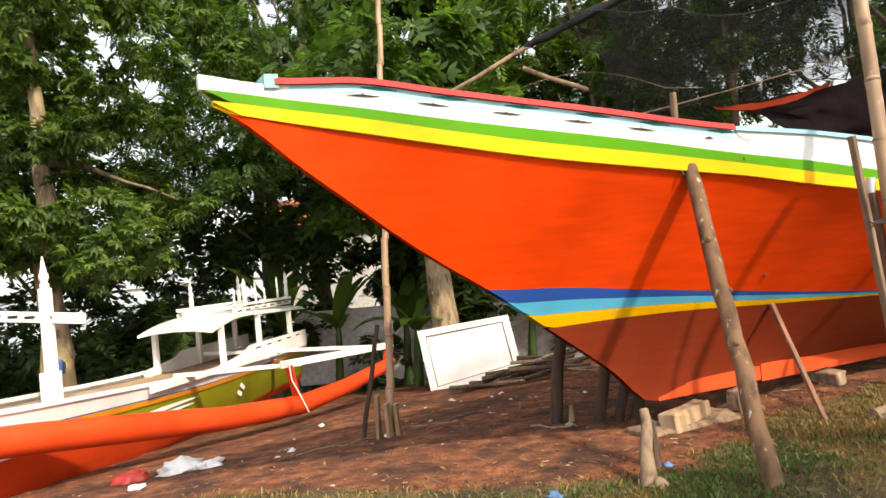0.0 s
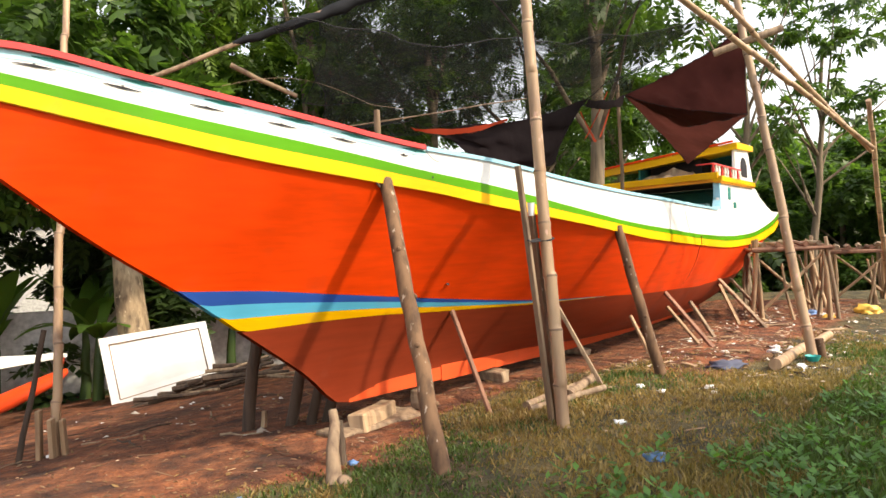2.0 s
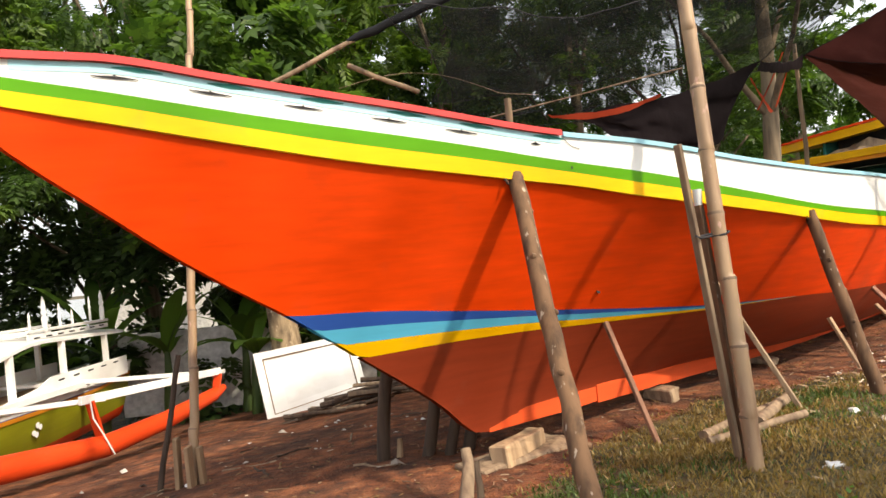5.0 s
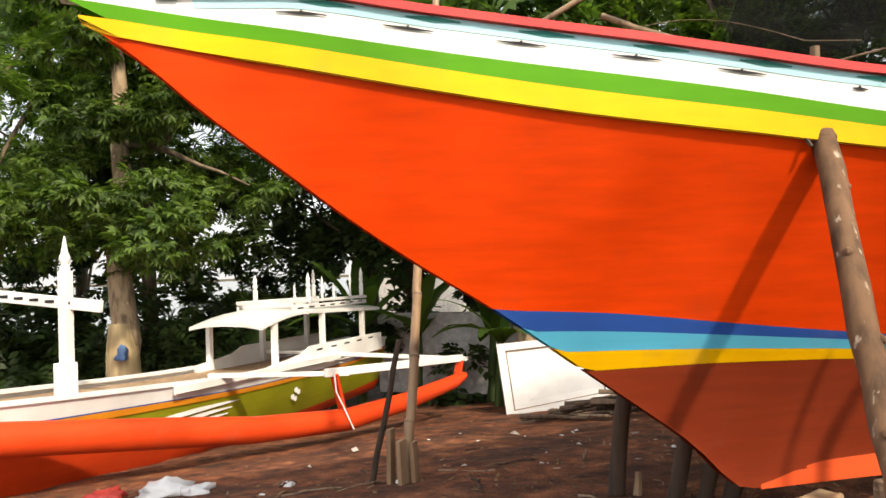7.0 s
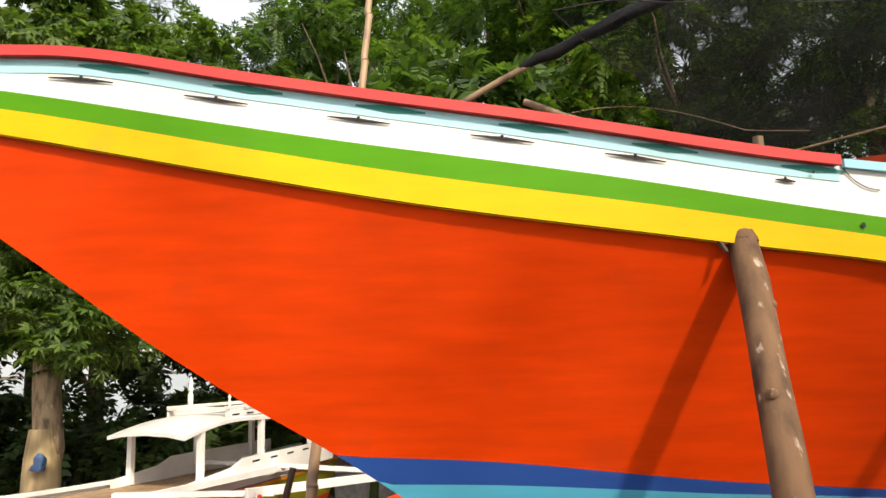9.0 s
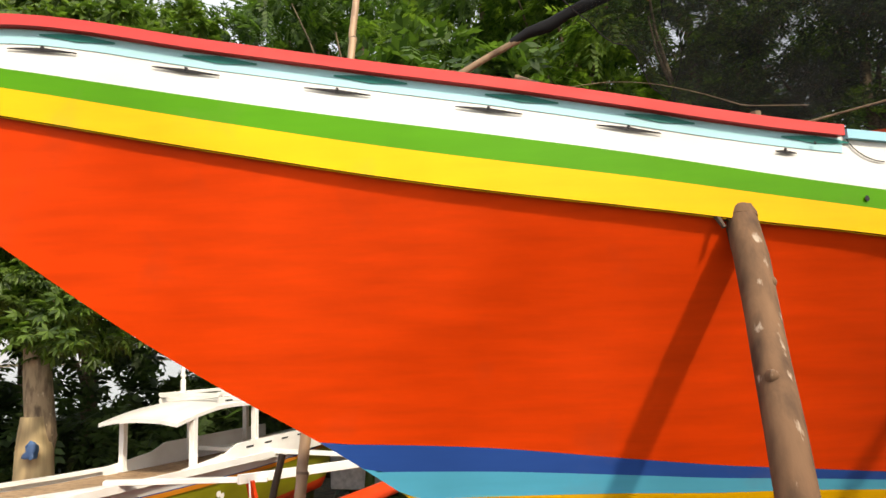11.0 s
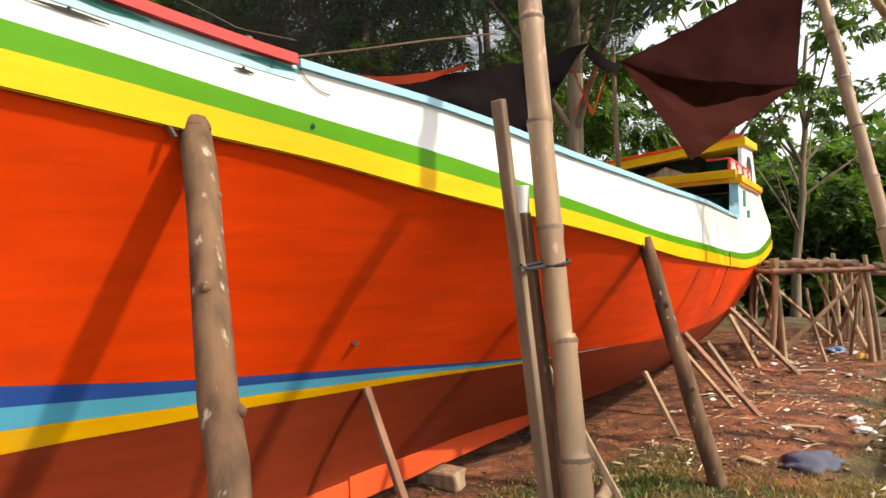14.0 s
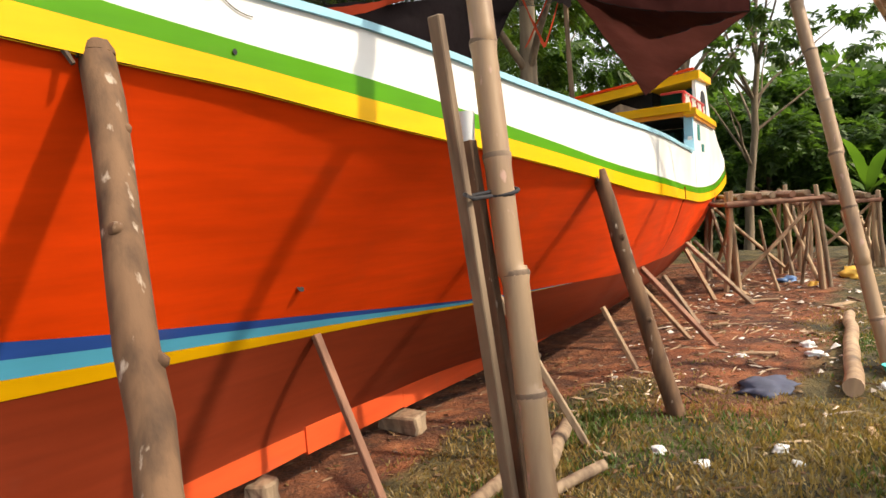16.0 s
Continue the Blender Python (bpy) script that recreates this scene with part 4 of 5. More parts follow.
# ---- the small outrigger boat ----
SMALL = pose(-6.05, 8.9, -0.02, 0, 0, 92)
small = thing("outrigger_boat", "small white outrigger boat with an olive stripe and orange floats", "boat", SMALL)
sm_half = curve((-6.5, 0.05), (-5.0, 0.30), (-3.0, 0.55), (0.0, 0.68), (2.5, 0.58), (4.2, 0.40))
sm_top = curve((-6.5, 0.95), (-5.0, 0.62), (-2.2, 0.36), (0.0, 0.22), (2.5, 0.16), (4.2, 0.22))


def sm_edge(s):
    """Where the orange bottom meets the olive stripe, as a share of the depth."""
    return 0.24 + 0.16 * max(0.0, min(1.0, (0.6 - s) / 1.4)) + 0.25 * max(0.0, min(1.0, (-s - 0.8) / 2.4))


def sm_band(name, f0, f1, mat, label="", rows=3, s0=-6.5, s1=4.2, proud=0.0):
    """A band of the small hull between two shares of its depth (0 at the keel, 1 at the gunwale)."""
    verts, faces = [], []
    cols = 50
    w = rows + 1
    for side in (1, -1):
        for s in stations(s0, s1, cols):
            bot = -0.78 + 0.05 * max(0.0, -s - 3.5) ** 1.6
            for r in range(w):
                g0, g1 = (sm_edge(s) if f0 == 0.40 else f0), (sm_edge(s) if f1 == 0.40 else f1)
                f = g0 + (g1 - g0) * r / rows
                z = bot + (sm_top(s) - bot) * f
                verts.append((s, -side * (sm_half(s) * f ** 0.42 + proud), z))
    half = (cols + 1) * w
    for k in range(cols):
        for r in range(rows):
            a = k * w + r
            faces += [(a, a + w, a + w + 1, a + 1), (half + a, half + a + 1, half + a + w + 1, half + a + w)]
    for r in range(rows):
        e = cols * w + r
        faces += [(r, r + 1, half + r + 1, half + r), (e, half + e, half + e + 1, e + 1)]
    return mesh_object(name, verts, faces, mat, small, label)


sm_band("bottom", 0.0, 0.40, FLOAT, "orange bottom", 6)
sm_band("olive_stripe", 0.40, 0.79, OLIVE, "olive green stripe", 3)
sm_band("amber_stripe", 0.79, 0.85, AMBER, "amber stripe", 1, proud=0.012)
sm_band("dark_line", 0.845, 0.862, BLUE, "", 1, proud=0.010)
sm_band("sheer_strake", 0.86, 1.0, WHITE, "white sheer strake", 3, proud=0.006)
dv, df = [], []
for k, s in enumerate(stations(-6.4, 4.15, 40)):
    o = sm_half(s) - 0.03
    dv += [(s, -o, sm_top(s) - 0.05), (s, o, sm_top(s) - 0.05)]
    if k:
        df.append((2 * k - 2, 2 * k, 2 * k + 1, 2 * k - 1))
mesh_object("deck", dv, df, PLANK, small, "bare deck boards")
for side in (1, -1):
    gv, gf = [], []
    for s in stations(-6.4, 4.2, 40):
        o, z = sm_half(s), sm_top(s)
        gv += [(s, -side * (o + 0.03), z), (s, -side * (o + 0.03), z + 0.04), (s, -side * (o - 0.06), z + 0.04), (s, -side * (o - 0.06), z)]
    for k in range(40):
        for i in range(4):
            j = (i + 1) % 4
            gf.append((k * 4 + i, k * 4 + j, k * 4 + 4 + j, k * 4 + 4 + i))
    gf += [(0, 1, 2, 3), (163, 162, 161, 160)]
    mesh_object("gunwale", gv, gf, WHITE, small, "white gunwale", False)
# painted white flashes on the olive stripe
for k, (s0, s1, f) in enumerate(((-2.2, -0.40, 0.655), (-1.95, -0.50, 0.585), (-1.75, -0.55, 0.515), (-4.0, -2.5, 0.66))):
    fv = []
    for i in range(13):
        s = s0 + (s1 - s0) * i / 12
        bot = -0.78
        ff = f + 0.10 * (1 - (1 - i / 12) ** 2) - 0.04
        h = 0.028 * math.sin(math.pi * (0.15 + 0.8 * i / 12))
        for e in (-h, h):
            z = bot + (sm_top(s) - bot) * ff + e
            fv.append((s, -(sm_half(s) * ff ** 0.42 + 0.008), z))
    mesh_object("flash", fv, [(2 * i, 2 * i + 2, 2 * i + 3, 2 * i + 1) for i in range(12)], WHITE, small, "white painted flash")
mark = bmesh.new()
for k in range(4):
    a = k * 1.57 + 0.4
    s, f = 0.95 + 0.07 * math.cos(a), 0.57 + 0.075 * math.sin(a)
    z = -0.78 + (sm_top(s) + 0.78) * f
    bmesh.ops.create_circle(mark, cap_ends=True, segments=10, radius=0.045, matrix=Matrix.Translation((s, -(sm_half(s) * f ** 0.42 + 0.010), z)) @ Matrix.Rotation(radians(90), 4, "X"))
part("painted_mark", mark, WHITE, small, "small white painted mark")
# cabin: posts, arched roof with upper deck rails and finials
rv, rf = [], []
for k, s in enumerate(stations(0.10, 3.6, 24)):
    z = 0.78 + 0.14 * math.sin(min(1.0, (s - 0.10) / 1.0) * math.pi / 2) - 0.10 * max(0.0, (s - 1.2) / 2.4)
    for o, dz in ((0.60, -0.02), (0.35, 0.02), (0.0, 0.035), (-0.35, 0.02), (-0.60, -0.02)):
        rv.append((s, o, z + dz))
    for o, dz in ((-0.60, 0.025), (-0.35, 0.065), (0.0, 0.08), (0.35, 0.065), (0.60, 0.025)):
        rv.append((s, o, z + dz))
for k in range(24):
    for i in range(10):
        j = (i + 1) % 10
        rf.append((k * 10 + i, k * 10 + j, k * 10 + 10 + j, k * 10 + 10 + i))
rf += [tuple(range(10)), tuple(240 + i for i in range(9, -1, -1))]
mesh_object("roof", rv, rf, WHITE, small, "arched white cabin roof", False)
for s, z in ((0.45, 0.84), (1.7, 0.89), (3.0, 0.83)):
    for o in (0.55, -0.55):
        part("roof_post", beam_between((s, o, sm_top(s) - 0.04), (s, o, z), 0.075, 0.075), WHITE, small)
for o in (0.60, -0.60):
    sv = [(s, o + dy, z) for s, zt in ((0.2, 0.26), (0.7, 0.30), (1.0, 0.33), (1.25, 0.42), (3.6, 0.40)) for dy in (-0.015, 0.015) for z in (0.10, zt)]
    sf = []
    for k in range(4):
        a = 4 * k
        sf += [(a, a + 4, a + 5, a + 1), (a + 2, a + 3, a + 7, a + 6), (a + 1, a + 5, a + 7, a + 3)]
    side_board = mesh_object("side_board", sv, sf, WHITE, small, "white cabin side board with a step", False)
    for k in range(5):
        part("slot", box(0.16, 0.004, 0.022, (1.5 + 0.42 * k, o + math.copysign(0.018, o), 0.345)), DARK, side_board)
    part("top_rail", box(2.3, 0.05, 0.045, (2.15, o * 0.8, 1.07), Euler((0, 0.012, 0)).to_matrix()), WHITE, small)
    top_board = part("top_board", box(2.3, 0.03, 0.07, (2.15, o * 0.8, 0.985), Euler((0, 0.012, 0)).to_matrix()), WHITE, small)
    for k in range(7):
        part("slot", box(0.15, 0.006, 0.02, (1.2 + 0.31 * k, o * 0.8 + math.copysign(0.018, o), 0.985)), DARK, top_board)
    for s, h in ((1.08, 0.30), (1.45, 0.46), (1.85, 0.40), (2.2, 0.28), (2.75, 0.44), (3.15, 0.52)):
        rad = [0.022, 0.030, 0.030, 0.018, 0.034, 0.020, 0.026, 0.004]
        zz = [0.0, 0.05, 0.45, 0.50, 0.60, 0.70, 0.82, 1.0]
        thick = 1.3 if h > 0.45 else 0.7
        if o > 0 and h < 0.45:
            continue
        tube("finial", [(s, o * 0.8, 1.04 + h * q) for q in zz], [r * thick for r in rad], WHITE, small, "turned white finial", 8)
part("front_rail", beam_between((1.02, -0.48, 1.07), (1.02, 0.48, 1.07), 0.05, 0.05), WHITE, small)
# mast with slotted crossbar
MAST_S = -2.35
part("mast_step", box(0.16, 0.16, 0.34, (MAST_S, 0.02, 0.50)), WHITE, small)
mast = part("mast", box(0.105, 0.105, 1.25, (MAST_S, 0.0, 0.98)), WHITE, small, "square white mast")
tube("mast_head", [(MAST_S, 0, 1.6 + q) for q in (0.0, 0.05, 0.07, 0.12, 0.16, 0.18, 0.36)], [0.05, 0.05, 0.035, 0.055, 0.05, 0.038, 0.008], WHITE, mast, "turned pointed mast head", 10)
crossbar = part("crossbar", beam_between((MAST_S - 0.10, 1.35, 1.42), (MAST_S + 0.06, -0.42, 1.23), 0.05, 0.12), WHITE, small, "slotted white crossbar")
for k in range(7):
    part("slot", box(0.014, 0.13, 0.03, (MAST_S - 0.115 + 0.018 * k, 1.2 - 0.2 * k, 1.405 - 0.0215 * k)), DARK, crossbar)
# outrigger: beams, arms and float on the near side, and a second float
part("outrigger_beam", beam_between((-0.9, -0.55, 0.32), (-0.08, -1.98, 0.25), 0.10, 0.05), WHITE, small, "white outrigger beam")
part("outrigger_beam", beam_between((1.75, 0.5, 0.28), (2.25, -2.70, 0.12), 0.13, 0.05), WHITE, small, "white outrigger beam")
part("side_plank", beam_between((-1.6, -0.68, 0.27), (2.0, -0.74, 0.19), 0.03, 0.09), WHITE, small, "white side plank")
to_small = SMALL.inverted()
part("tie_plank", beam_between(to_small @ Vector((-4.22, 8.60, 0.27)), to_small @ Vector((-3.44, 11.05, 0.14)), 0.05, 0.10), WHITE, small, "white plank along the float arms")
float_way = [to_small @ Vector(p) for p in ((-5.55, 4.2, 0.36), (-5.2, 5.33, 0.21), (-4.78, 6.7, -0.03), (-4.49, 7.6, -0.19), (-4.11, 8.85, -0.33), (-3.79, 9.89, -0.29), (-3.5, 10.85, -0.18), (-3.42, 11.1, -0.12))]
tube("float", float_way, [0.13, 0.145, 0.15, 0.145, 0.135, 0.12, 0.10, 0.05], FLOAT, small, "long orange float", 16)
arm = part("outrigger_arm", beam_between(to_small @ Vector((-4.17, 8.72, 0.24)), to_small @ Vector((-4.12, 8.85, -0.36)), 0.13, 0.04), FLOAT, small, "orange arm to the float")
part("outrigger_arm", beam_between(to_small @ Vector((-3.46, 11.02, 0.10)), to_small @ Vector((-3.48, 10.9, -0.20)), 0.12, 0.04), FLOAT, small, "orange arm to the float")
rope = [to_small @ Vector(p) for p in ((-4.13, 8.66, 0.27), (-4.10, 8.64, 0.05), (-4.02, 8.70, -0.18), (-3.96, 8.78, -0.42))]
tube("rope", rope, [0.010] * 4, WHITE, arm, "pale rope on the arm", 6)
tube("far_float", [(-4.0, 2.2, -0.50), (0.0, 2.4, -0.35), (2.6, 2.4, -0.15)], [0.12, 0.12, 0.07], FLOAT, small, "orange float", 12)
for s in (-2.0, 1.2):
    b = box(0.3, 0.9, 0.2, (0, 0, 0), None, 0.02)
    blk = part("chock", b, DARKWOOD, None)
    p = SMALL @ Vector((s, 0, 0))
    blk.location = on_ground(p, 0.05)
    tagged(blk, "dark timber chock under the small boat", "block")

# ---- white panel, wood heap, litter ----
panel = thing("white_panel", "white framed wooden panel leaning on a wood heap", "panel")
pa, pb, pc, pd = Vector((-2.82, 11.21, -0.79)), Vector((-1.32, 11.62, -0.47)), Vector((-1.50, 11.80, 0.42)), Vector((-3.08, 11.60, 0.27))


def slab(name, u0, u1, v0, v1, t0, t1, mat):
    bm = bmesh.new()
    nrm = (pb - pa).cross(pd - pa).normalized()
    q = lambda u, v, t: pa.lerp(pb, u).lerp(pd.lerp(pc, u), v) + nrm * t
    vs = [bm.verts.new(q(u, v, t)) for t in (t0, t1) for u, v in ((u0, v0), (u1, v0), (u1, v1), (u0, v1))]
    for f in ((0, 1, 2, 3), (7, 6, 5, 4), (0, 4, 5, 1), (1, 5, 6, 2), (2, 6, 7, 3), (3, 7, 4, 0)):
        bm.faces.new([vs[i] for i in f])
    part(name, bm, mat, panel)


slab("board", 0.02, 0.98, 0.02, 0.98, -0.015, 0.012, WHITE)
for nm, u0, u1, v0, v1 in (("stile", 0, 0.075, 0, 1), ("stile", 0.925, 1, 0, 1), ("rail", 0.075, 0.925, 0, 0.10), ("rail", 0.075, 0.925, 0.90, 1)):
    slab(nm, u0, u1, v0, v1, -0.02, 0.03, WHITE)
for nm, u0, u1, v0, v1 in (("groove", 0.075, 0.086, 0.10, 0.90), ("groove", 0.914, 0.925, 0.10, 0.90), ("groove", 0.075, 0.925, 0.10, 0.116), ("groove", 0.075, 0.925, 0.884, 0.90)):
    slab(nm, u0, u1, v0, v1, 0.005, 0.016, STICK)
rnd = random.Random(5)
for k in range(26):
    c = Vector((-1.15 + rnd.uniform(-0.9, 0.8), 10.3 + rnd.uniform(-0.6, 0.9), 0))
    c = on_ground(c, 0.04 + 0.30 * max(0, 1 - abs(c.x + 1.0) / 0.9) * rnd.random())
    a = rnd.uniform(-0.5, 0.5)
    ln = rnd.uniform(0.5, 1.3)
    w = Vector((math.cos(a), math.sin(a), rnd.uniform(-0.05, 0.22))) * ln / 2
    prop("heap_stick", "grey offcut in a wood heap", "stick", c - w, c + w, rnd.uniform(0.018, 0.045), 0.02, DARKWOOD if k % 3 else STICK, "wood heap", 4, 0.012, 200 + k, 7)


def crumple(name, at, size, mat, label, category, seed, flat=0.5):
    bm = bmesh.new()
    bmesh.ops.create_icosphere(bm, subdivisions=3, radius=1.0)
    for v in bm.verts:
        w = 1 + 0.7 * noise.noise(v.co * 1.7 + Vector((seed, 0, 0))) + 0.35 * noise.noise(v.co * 4.0 + Vector((0, seed, 0)))
        v.co = Vector((v.co.x * size * w, v.co.y * size * w * 0.8, max(-0.1, v.co.z) * size * flat * w))
    ob = part(name, bm, mat, None, "", True)
    ob.location = on_ground(at, size * 0.04)
    ob.rotation_euler = (0, 0, seed * 1.7)
    return tagged(ob, label, category, "litter")


def dye(name, colour, rough=0.45):
    m, n, l, b = material(name, rough)
    t = noise_node(n, l, 9.0, 4.0)
    r = ramp_node(n, l, t.outputs["Fac"], [(0.3, shade(colour, 0.65)), (0.7, shade(colour, 1.1))])
    l.new(r.outputs[0], b.inputs["Base Color"])
    return m


BLUEBAG, TURQ, YELBAG, REDBAG, GREYBAG = dye("blue_plastic", (0.10, 0.20, 0.42)), dye("turquoise_plastic", (0.03, 0.42, 0.40)), dye("yellow_plastic", (0.75, 0.45, 0.06)), dye("red_plastic", (0.5, 0.05, 0.04)), dye("slate_cloth", (0.07, 0.08, 0.13), 0.8)
for k, (x, y, sz, mt, lb) in enumerate((
        (3.08, 5.41, 0.042, PLASTIC, "crumpled white plastic bag on the grass"), (2.28, 4.59, 0.05, PLASTIC, "crumpled white plastic bag on the grass"),
        (2.13, 3.82, 0.085, BLUEBAG, "pale blue plastic bag on the turf"), (4.25, 6.2, 0.20, GREYBAG, "slate blue cloth lying on the soil"),
        (4.71, 6.93, 0.05, PLASTIC, "white plastic scrap on the soil"), (5.35, 6.9, 0.07, PLASTIC, "white plastic scrap on the soil"), (5.1, 6.6, 0.06, PLASTIC, "white plastic scrap on the soil"),
        (9.3, 9.75, 0.22, YELBAG, "yellow plastic sack past the stern"), (8.4, 9.6, 0.10, YELBAG, "yellow plastic sack past the stern"),
        (3.45, 5.2, 0.035, PLASTIC, "white plastic scrap in the grass"), (0.35, 4.75, 0.045, BLUEBAG, "blue plastic scrap on the soil"), (4.75, 5.75, 0.06, PLASTIC, "plastic bottle scrap in the grass"),
        (3.5, 5.35, 0.045, PLASTIC, "clear plastic cup in the grass"), (3.0, 5.65, 0.05, PLASTIC, "clear plastic cup in the grass"),
        (-4.02, 5.85, 0.20, PLASTIC, "heap of white plastic litter beside the float"), (-3.72, 5.95, 0.14, PLASTIC, "heap of white plastic litter beside the float"), (-4.35, 5.6, 0.15, REDBAG, "red plastic litter beside the float"),
        (-3.0, 6.15, 0.06, PLASTIC, "white plastic scrap on the soil"), (-4.0, 5.2, 0.07, PLASTIC, "white plastic scrap on the soil"), (-0.35, 4.2, 0.06, BLUEBAG, "blue plastic scrap at the grass edge"),
        (1.35, 2.6, 0.07, PLASTIC, "white plastic bag in the grass"), (8.55, 10.2, 0.12, BLUEBAG, "blue bucket scrap under the trestle"))):
    crumple("litter", (x, y, 0), sz, mt, lb, "litter", k + 1, 0.18 if mt is GREYBAG else 0.5)
cup_v, cup_f = tube_data([(0, 0, 0), (0, 0, 0.01), (0, 0, 0.06)], [0.04, 0.05, 0.075], 14)
bowl = mesh_object("plastic_bowl", cup_v, cup_f[:-1], TURQ)
bowl.location = on_ground((5.03, 5.93, 0))
tagged(bowl, "turquoise plastic bowl on the grass", "bowl")

rnd = random.Random(44)
for k in range(30):
    left = k < 16
    c = Vector((rnd.uniform(-3.2, -0.4), rnd.uniform(5.8, 9.5), 0)) if left else at_boat(rnd.uniform(2.6, 8.5), rnd.uniform(1.2, 3.0))
    a, ln, r = rnd.uniform(-1.6, 1.6), rnd.uniform(0.15, 0.6), rnd.uniform(0.004, 0.011)
    w = Vector((math.cos(a), math.sin(a), 0)) * ln / 2
    prop("loose_stick", "short broken stick on the bare soil", "stick", on_ground(c - w, r), on_ground(c + w, r), r, r * 0.8, STICK if k % 2 else DARKWOOD, "loose sticks", 5, 0.02, 400 + k, 6)
rnd = random.Random(45)
for k in range(14):
    c = at_boat(rnd.uniform(2.4, 9.0), rnd.uniform(1.3, 2.9))
    ob = thing("plank_scrap", "splintered plank offcut on the soil", "offcut", pose(c.x, c.y, ground_z(c.x, c.y) + 0.012, rnd.uniform(-6, 6), rnd.uniform(-6, 6), rnd.uniform(0, 180)), "offcuts")
    part("plank", box(rnd.uniform(0.12, 0.4), rnd.uniform(0.03, 0.08), 0.018, (0, 0, 0), None, 0.003), PLANK if k % 3 else LOG, ob)

# wood chips and twigs, too many to count
chip_v, chip_f = [], []
rnd = random.Random(8)
for k in range(3600):
    s, o = rnd.uniform(-4.5, 11.0), rnd.gauss(0.4, 1.9)
    p = at_boat(s, o)
    z = ground_z(p.x, p.y)
    a, ln, w = rnd.uniform(0, 6.28), rnd.uniform(0.006, 0.035) * (4 if rnd.random() < 0.05 else 1), rnd.uniform(0.002, 0.006)
    d, e = Vector((math.cos(a), math.sin(a), rnd.uniform(-0.2, 0.2))) * ln, Vector((-math.sin(a), math.cos(a), 0)) * w
    c = Vector((p.x, p.y, z + 0.004))
    i = len(chip_v)
    chip_v += [c - d - e, c + d - e, c + d + e, c - d + e, c + Vector((0, 0, 0.007)) - d * rnd.uniform(0.5, 1.0), c + Vector((0, 0, 0.007)) + d * rnd.uniform(0.5, 1.0)]
    chip_f += [(i, i + 1, i + 5, i + 4), (i + 3, i + 4, i + 5, i + 2), (i, i + 4, i + 3), (i + 1, i + 2, i + 5)]
CHIP, cn, cl, cb = material("wood_chip", 0.9)
cgeo = cn.new("ShaderNodeNewGeometry")
cr = ramp_node(cn, cl, cgeo.outputs["Random Per Island"], [(0.0, (0.05, 0.03, 0.02)), (0.6, (0.16, 0.085, 0.045)), (0.93, (0.26, 0.16, 0.09)), (1.0, (0.44, 0.36, 0.28))])
cl.new(cr.outputs[0], cb.inputs["Base Color"])
tagged(mesh_object("wood_chips", chip_v, chip_f, CHIP, None, "", False), "scattered wood chips and twigs on the soil", "wood chips", kind="stuff")

# pale splinters of sawn wood beside the hull
rnd = random.Random(19)
pv_, pf_ = [], []
for k in range(800):
    p = at_boat(rnd.uniform(1.8, 10.5), rnd.uniform(0.9, 3.1))
    if noise.noise(Vector((p.x * 1.1, p.y * 1.1, 9.0))) < rnd.uniform(-0.3, 0.2):
        continue
    c = Vector((p.x, p.y, ground_z(p.x, p.y) + 0.010))
    a, ln = rnd.uniform(0, 6.28), rnd.uniform(0.015, 0.06) * (2 if rnd.random() < 0.12 else 1)
    d, e = Vector((math.cos(a), math.sin(a), rnd.uniform(-0.25, 0.25))) * ln, Vector((-math.sin(a), math.cos(a), 0)) * rnd.uniform(0.005, 0.016)
    i = len(pv_)
    pv_ += [c - d - e * 0.3, c - d * 0.3 - e, c + d, c + d * 0.4 + e, c - d * 0.8 + e * 0.6, c + Vector((0, 0, 0.010))]
    pf_ += [(i + q, i + (q + 1) % 5, i + 5) for q in range(5)]
SPLINTER, sn, sl, sb = material("pale_splinter", 0.85)
sgeo = sn.new("ShaderNodeNewGeometry")
sr = ramp_node(sn, sl, sgeo.outputs["Random Per Island"], [(0.0, (0.22, 0.14, 0.08)), (0.7, (0.42, 0.31, 0.20)), (1.0, (0.62, 0.55, 0.46))])
sl.new(sr.outputs[0], sb.inputs["Base Color"])
tagged(mesh_object("splinters", pv_, pf_, SPLINTER, None, "", False), "pale wood splinters strewn beside the hull", "splinters", kind="stuff")

# paper and plastic scraps, small and many, past the props
rnd = random.Random(27)
cv_, cf_ = [], []
for k in range(260):
    q = at_boat(rnd.uniform(3.2, 11.0), rnd.uniform(0.9, 4.2)) if k % 9 else Vector((rnd.uniform(-3.4, 0.2), rnd.uniform(5.4, 9.0), 0))
    c = Vector((q.x, q.y, ground_z(q.x, q.y) + 0.006))
    a, ln = rnd.uniform(0, 6.28), rnd.uniform(0.010, 0.038) * (2.0 if rnd.random() < 0.10 else 1)
    ring_n = rnd.randint(5, 7)
    i = len(cv_)
    for j in range(ring_n):
        b = a + 6.283 * j / ring_n
        rr = ln * rnd.uniform(0.5, 1.2)
        cv_.append(c + Vector((math.cos(b) * rr, math.sin(b) * rr * 0.6, rnd.uniform(0.0, 0.5) * ln)))
    cv_.append(c + Vector((0, 0, ln * rnd.uniform(0.4, 0.9))))
    cf_ += [(i + j, i + (j + 1) % ring_n, i + ring_n) for j in range(ring_n)]
SCRAP, pn, pl, pb_ = material("pale_scrap", 0.6)
pgeo = pn.new("ShaderNodeNewGeometry")
pr = ramp_node(pn, pl, pgeo.outputs["Random Per Island"], [(0.0, (0.16, 0.12, 0.09)), (0.5, (0.45, 0.41, 0.36)), (1.0, (0.72, 0.72, 0.70))])
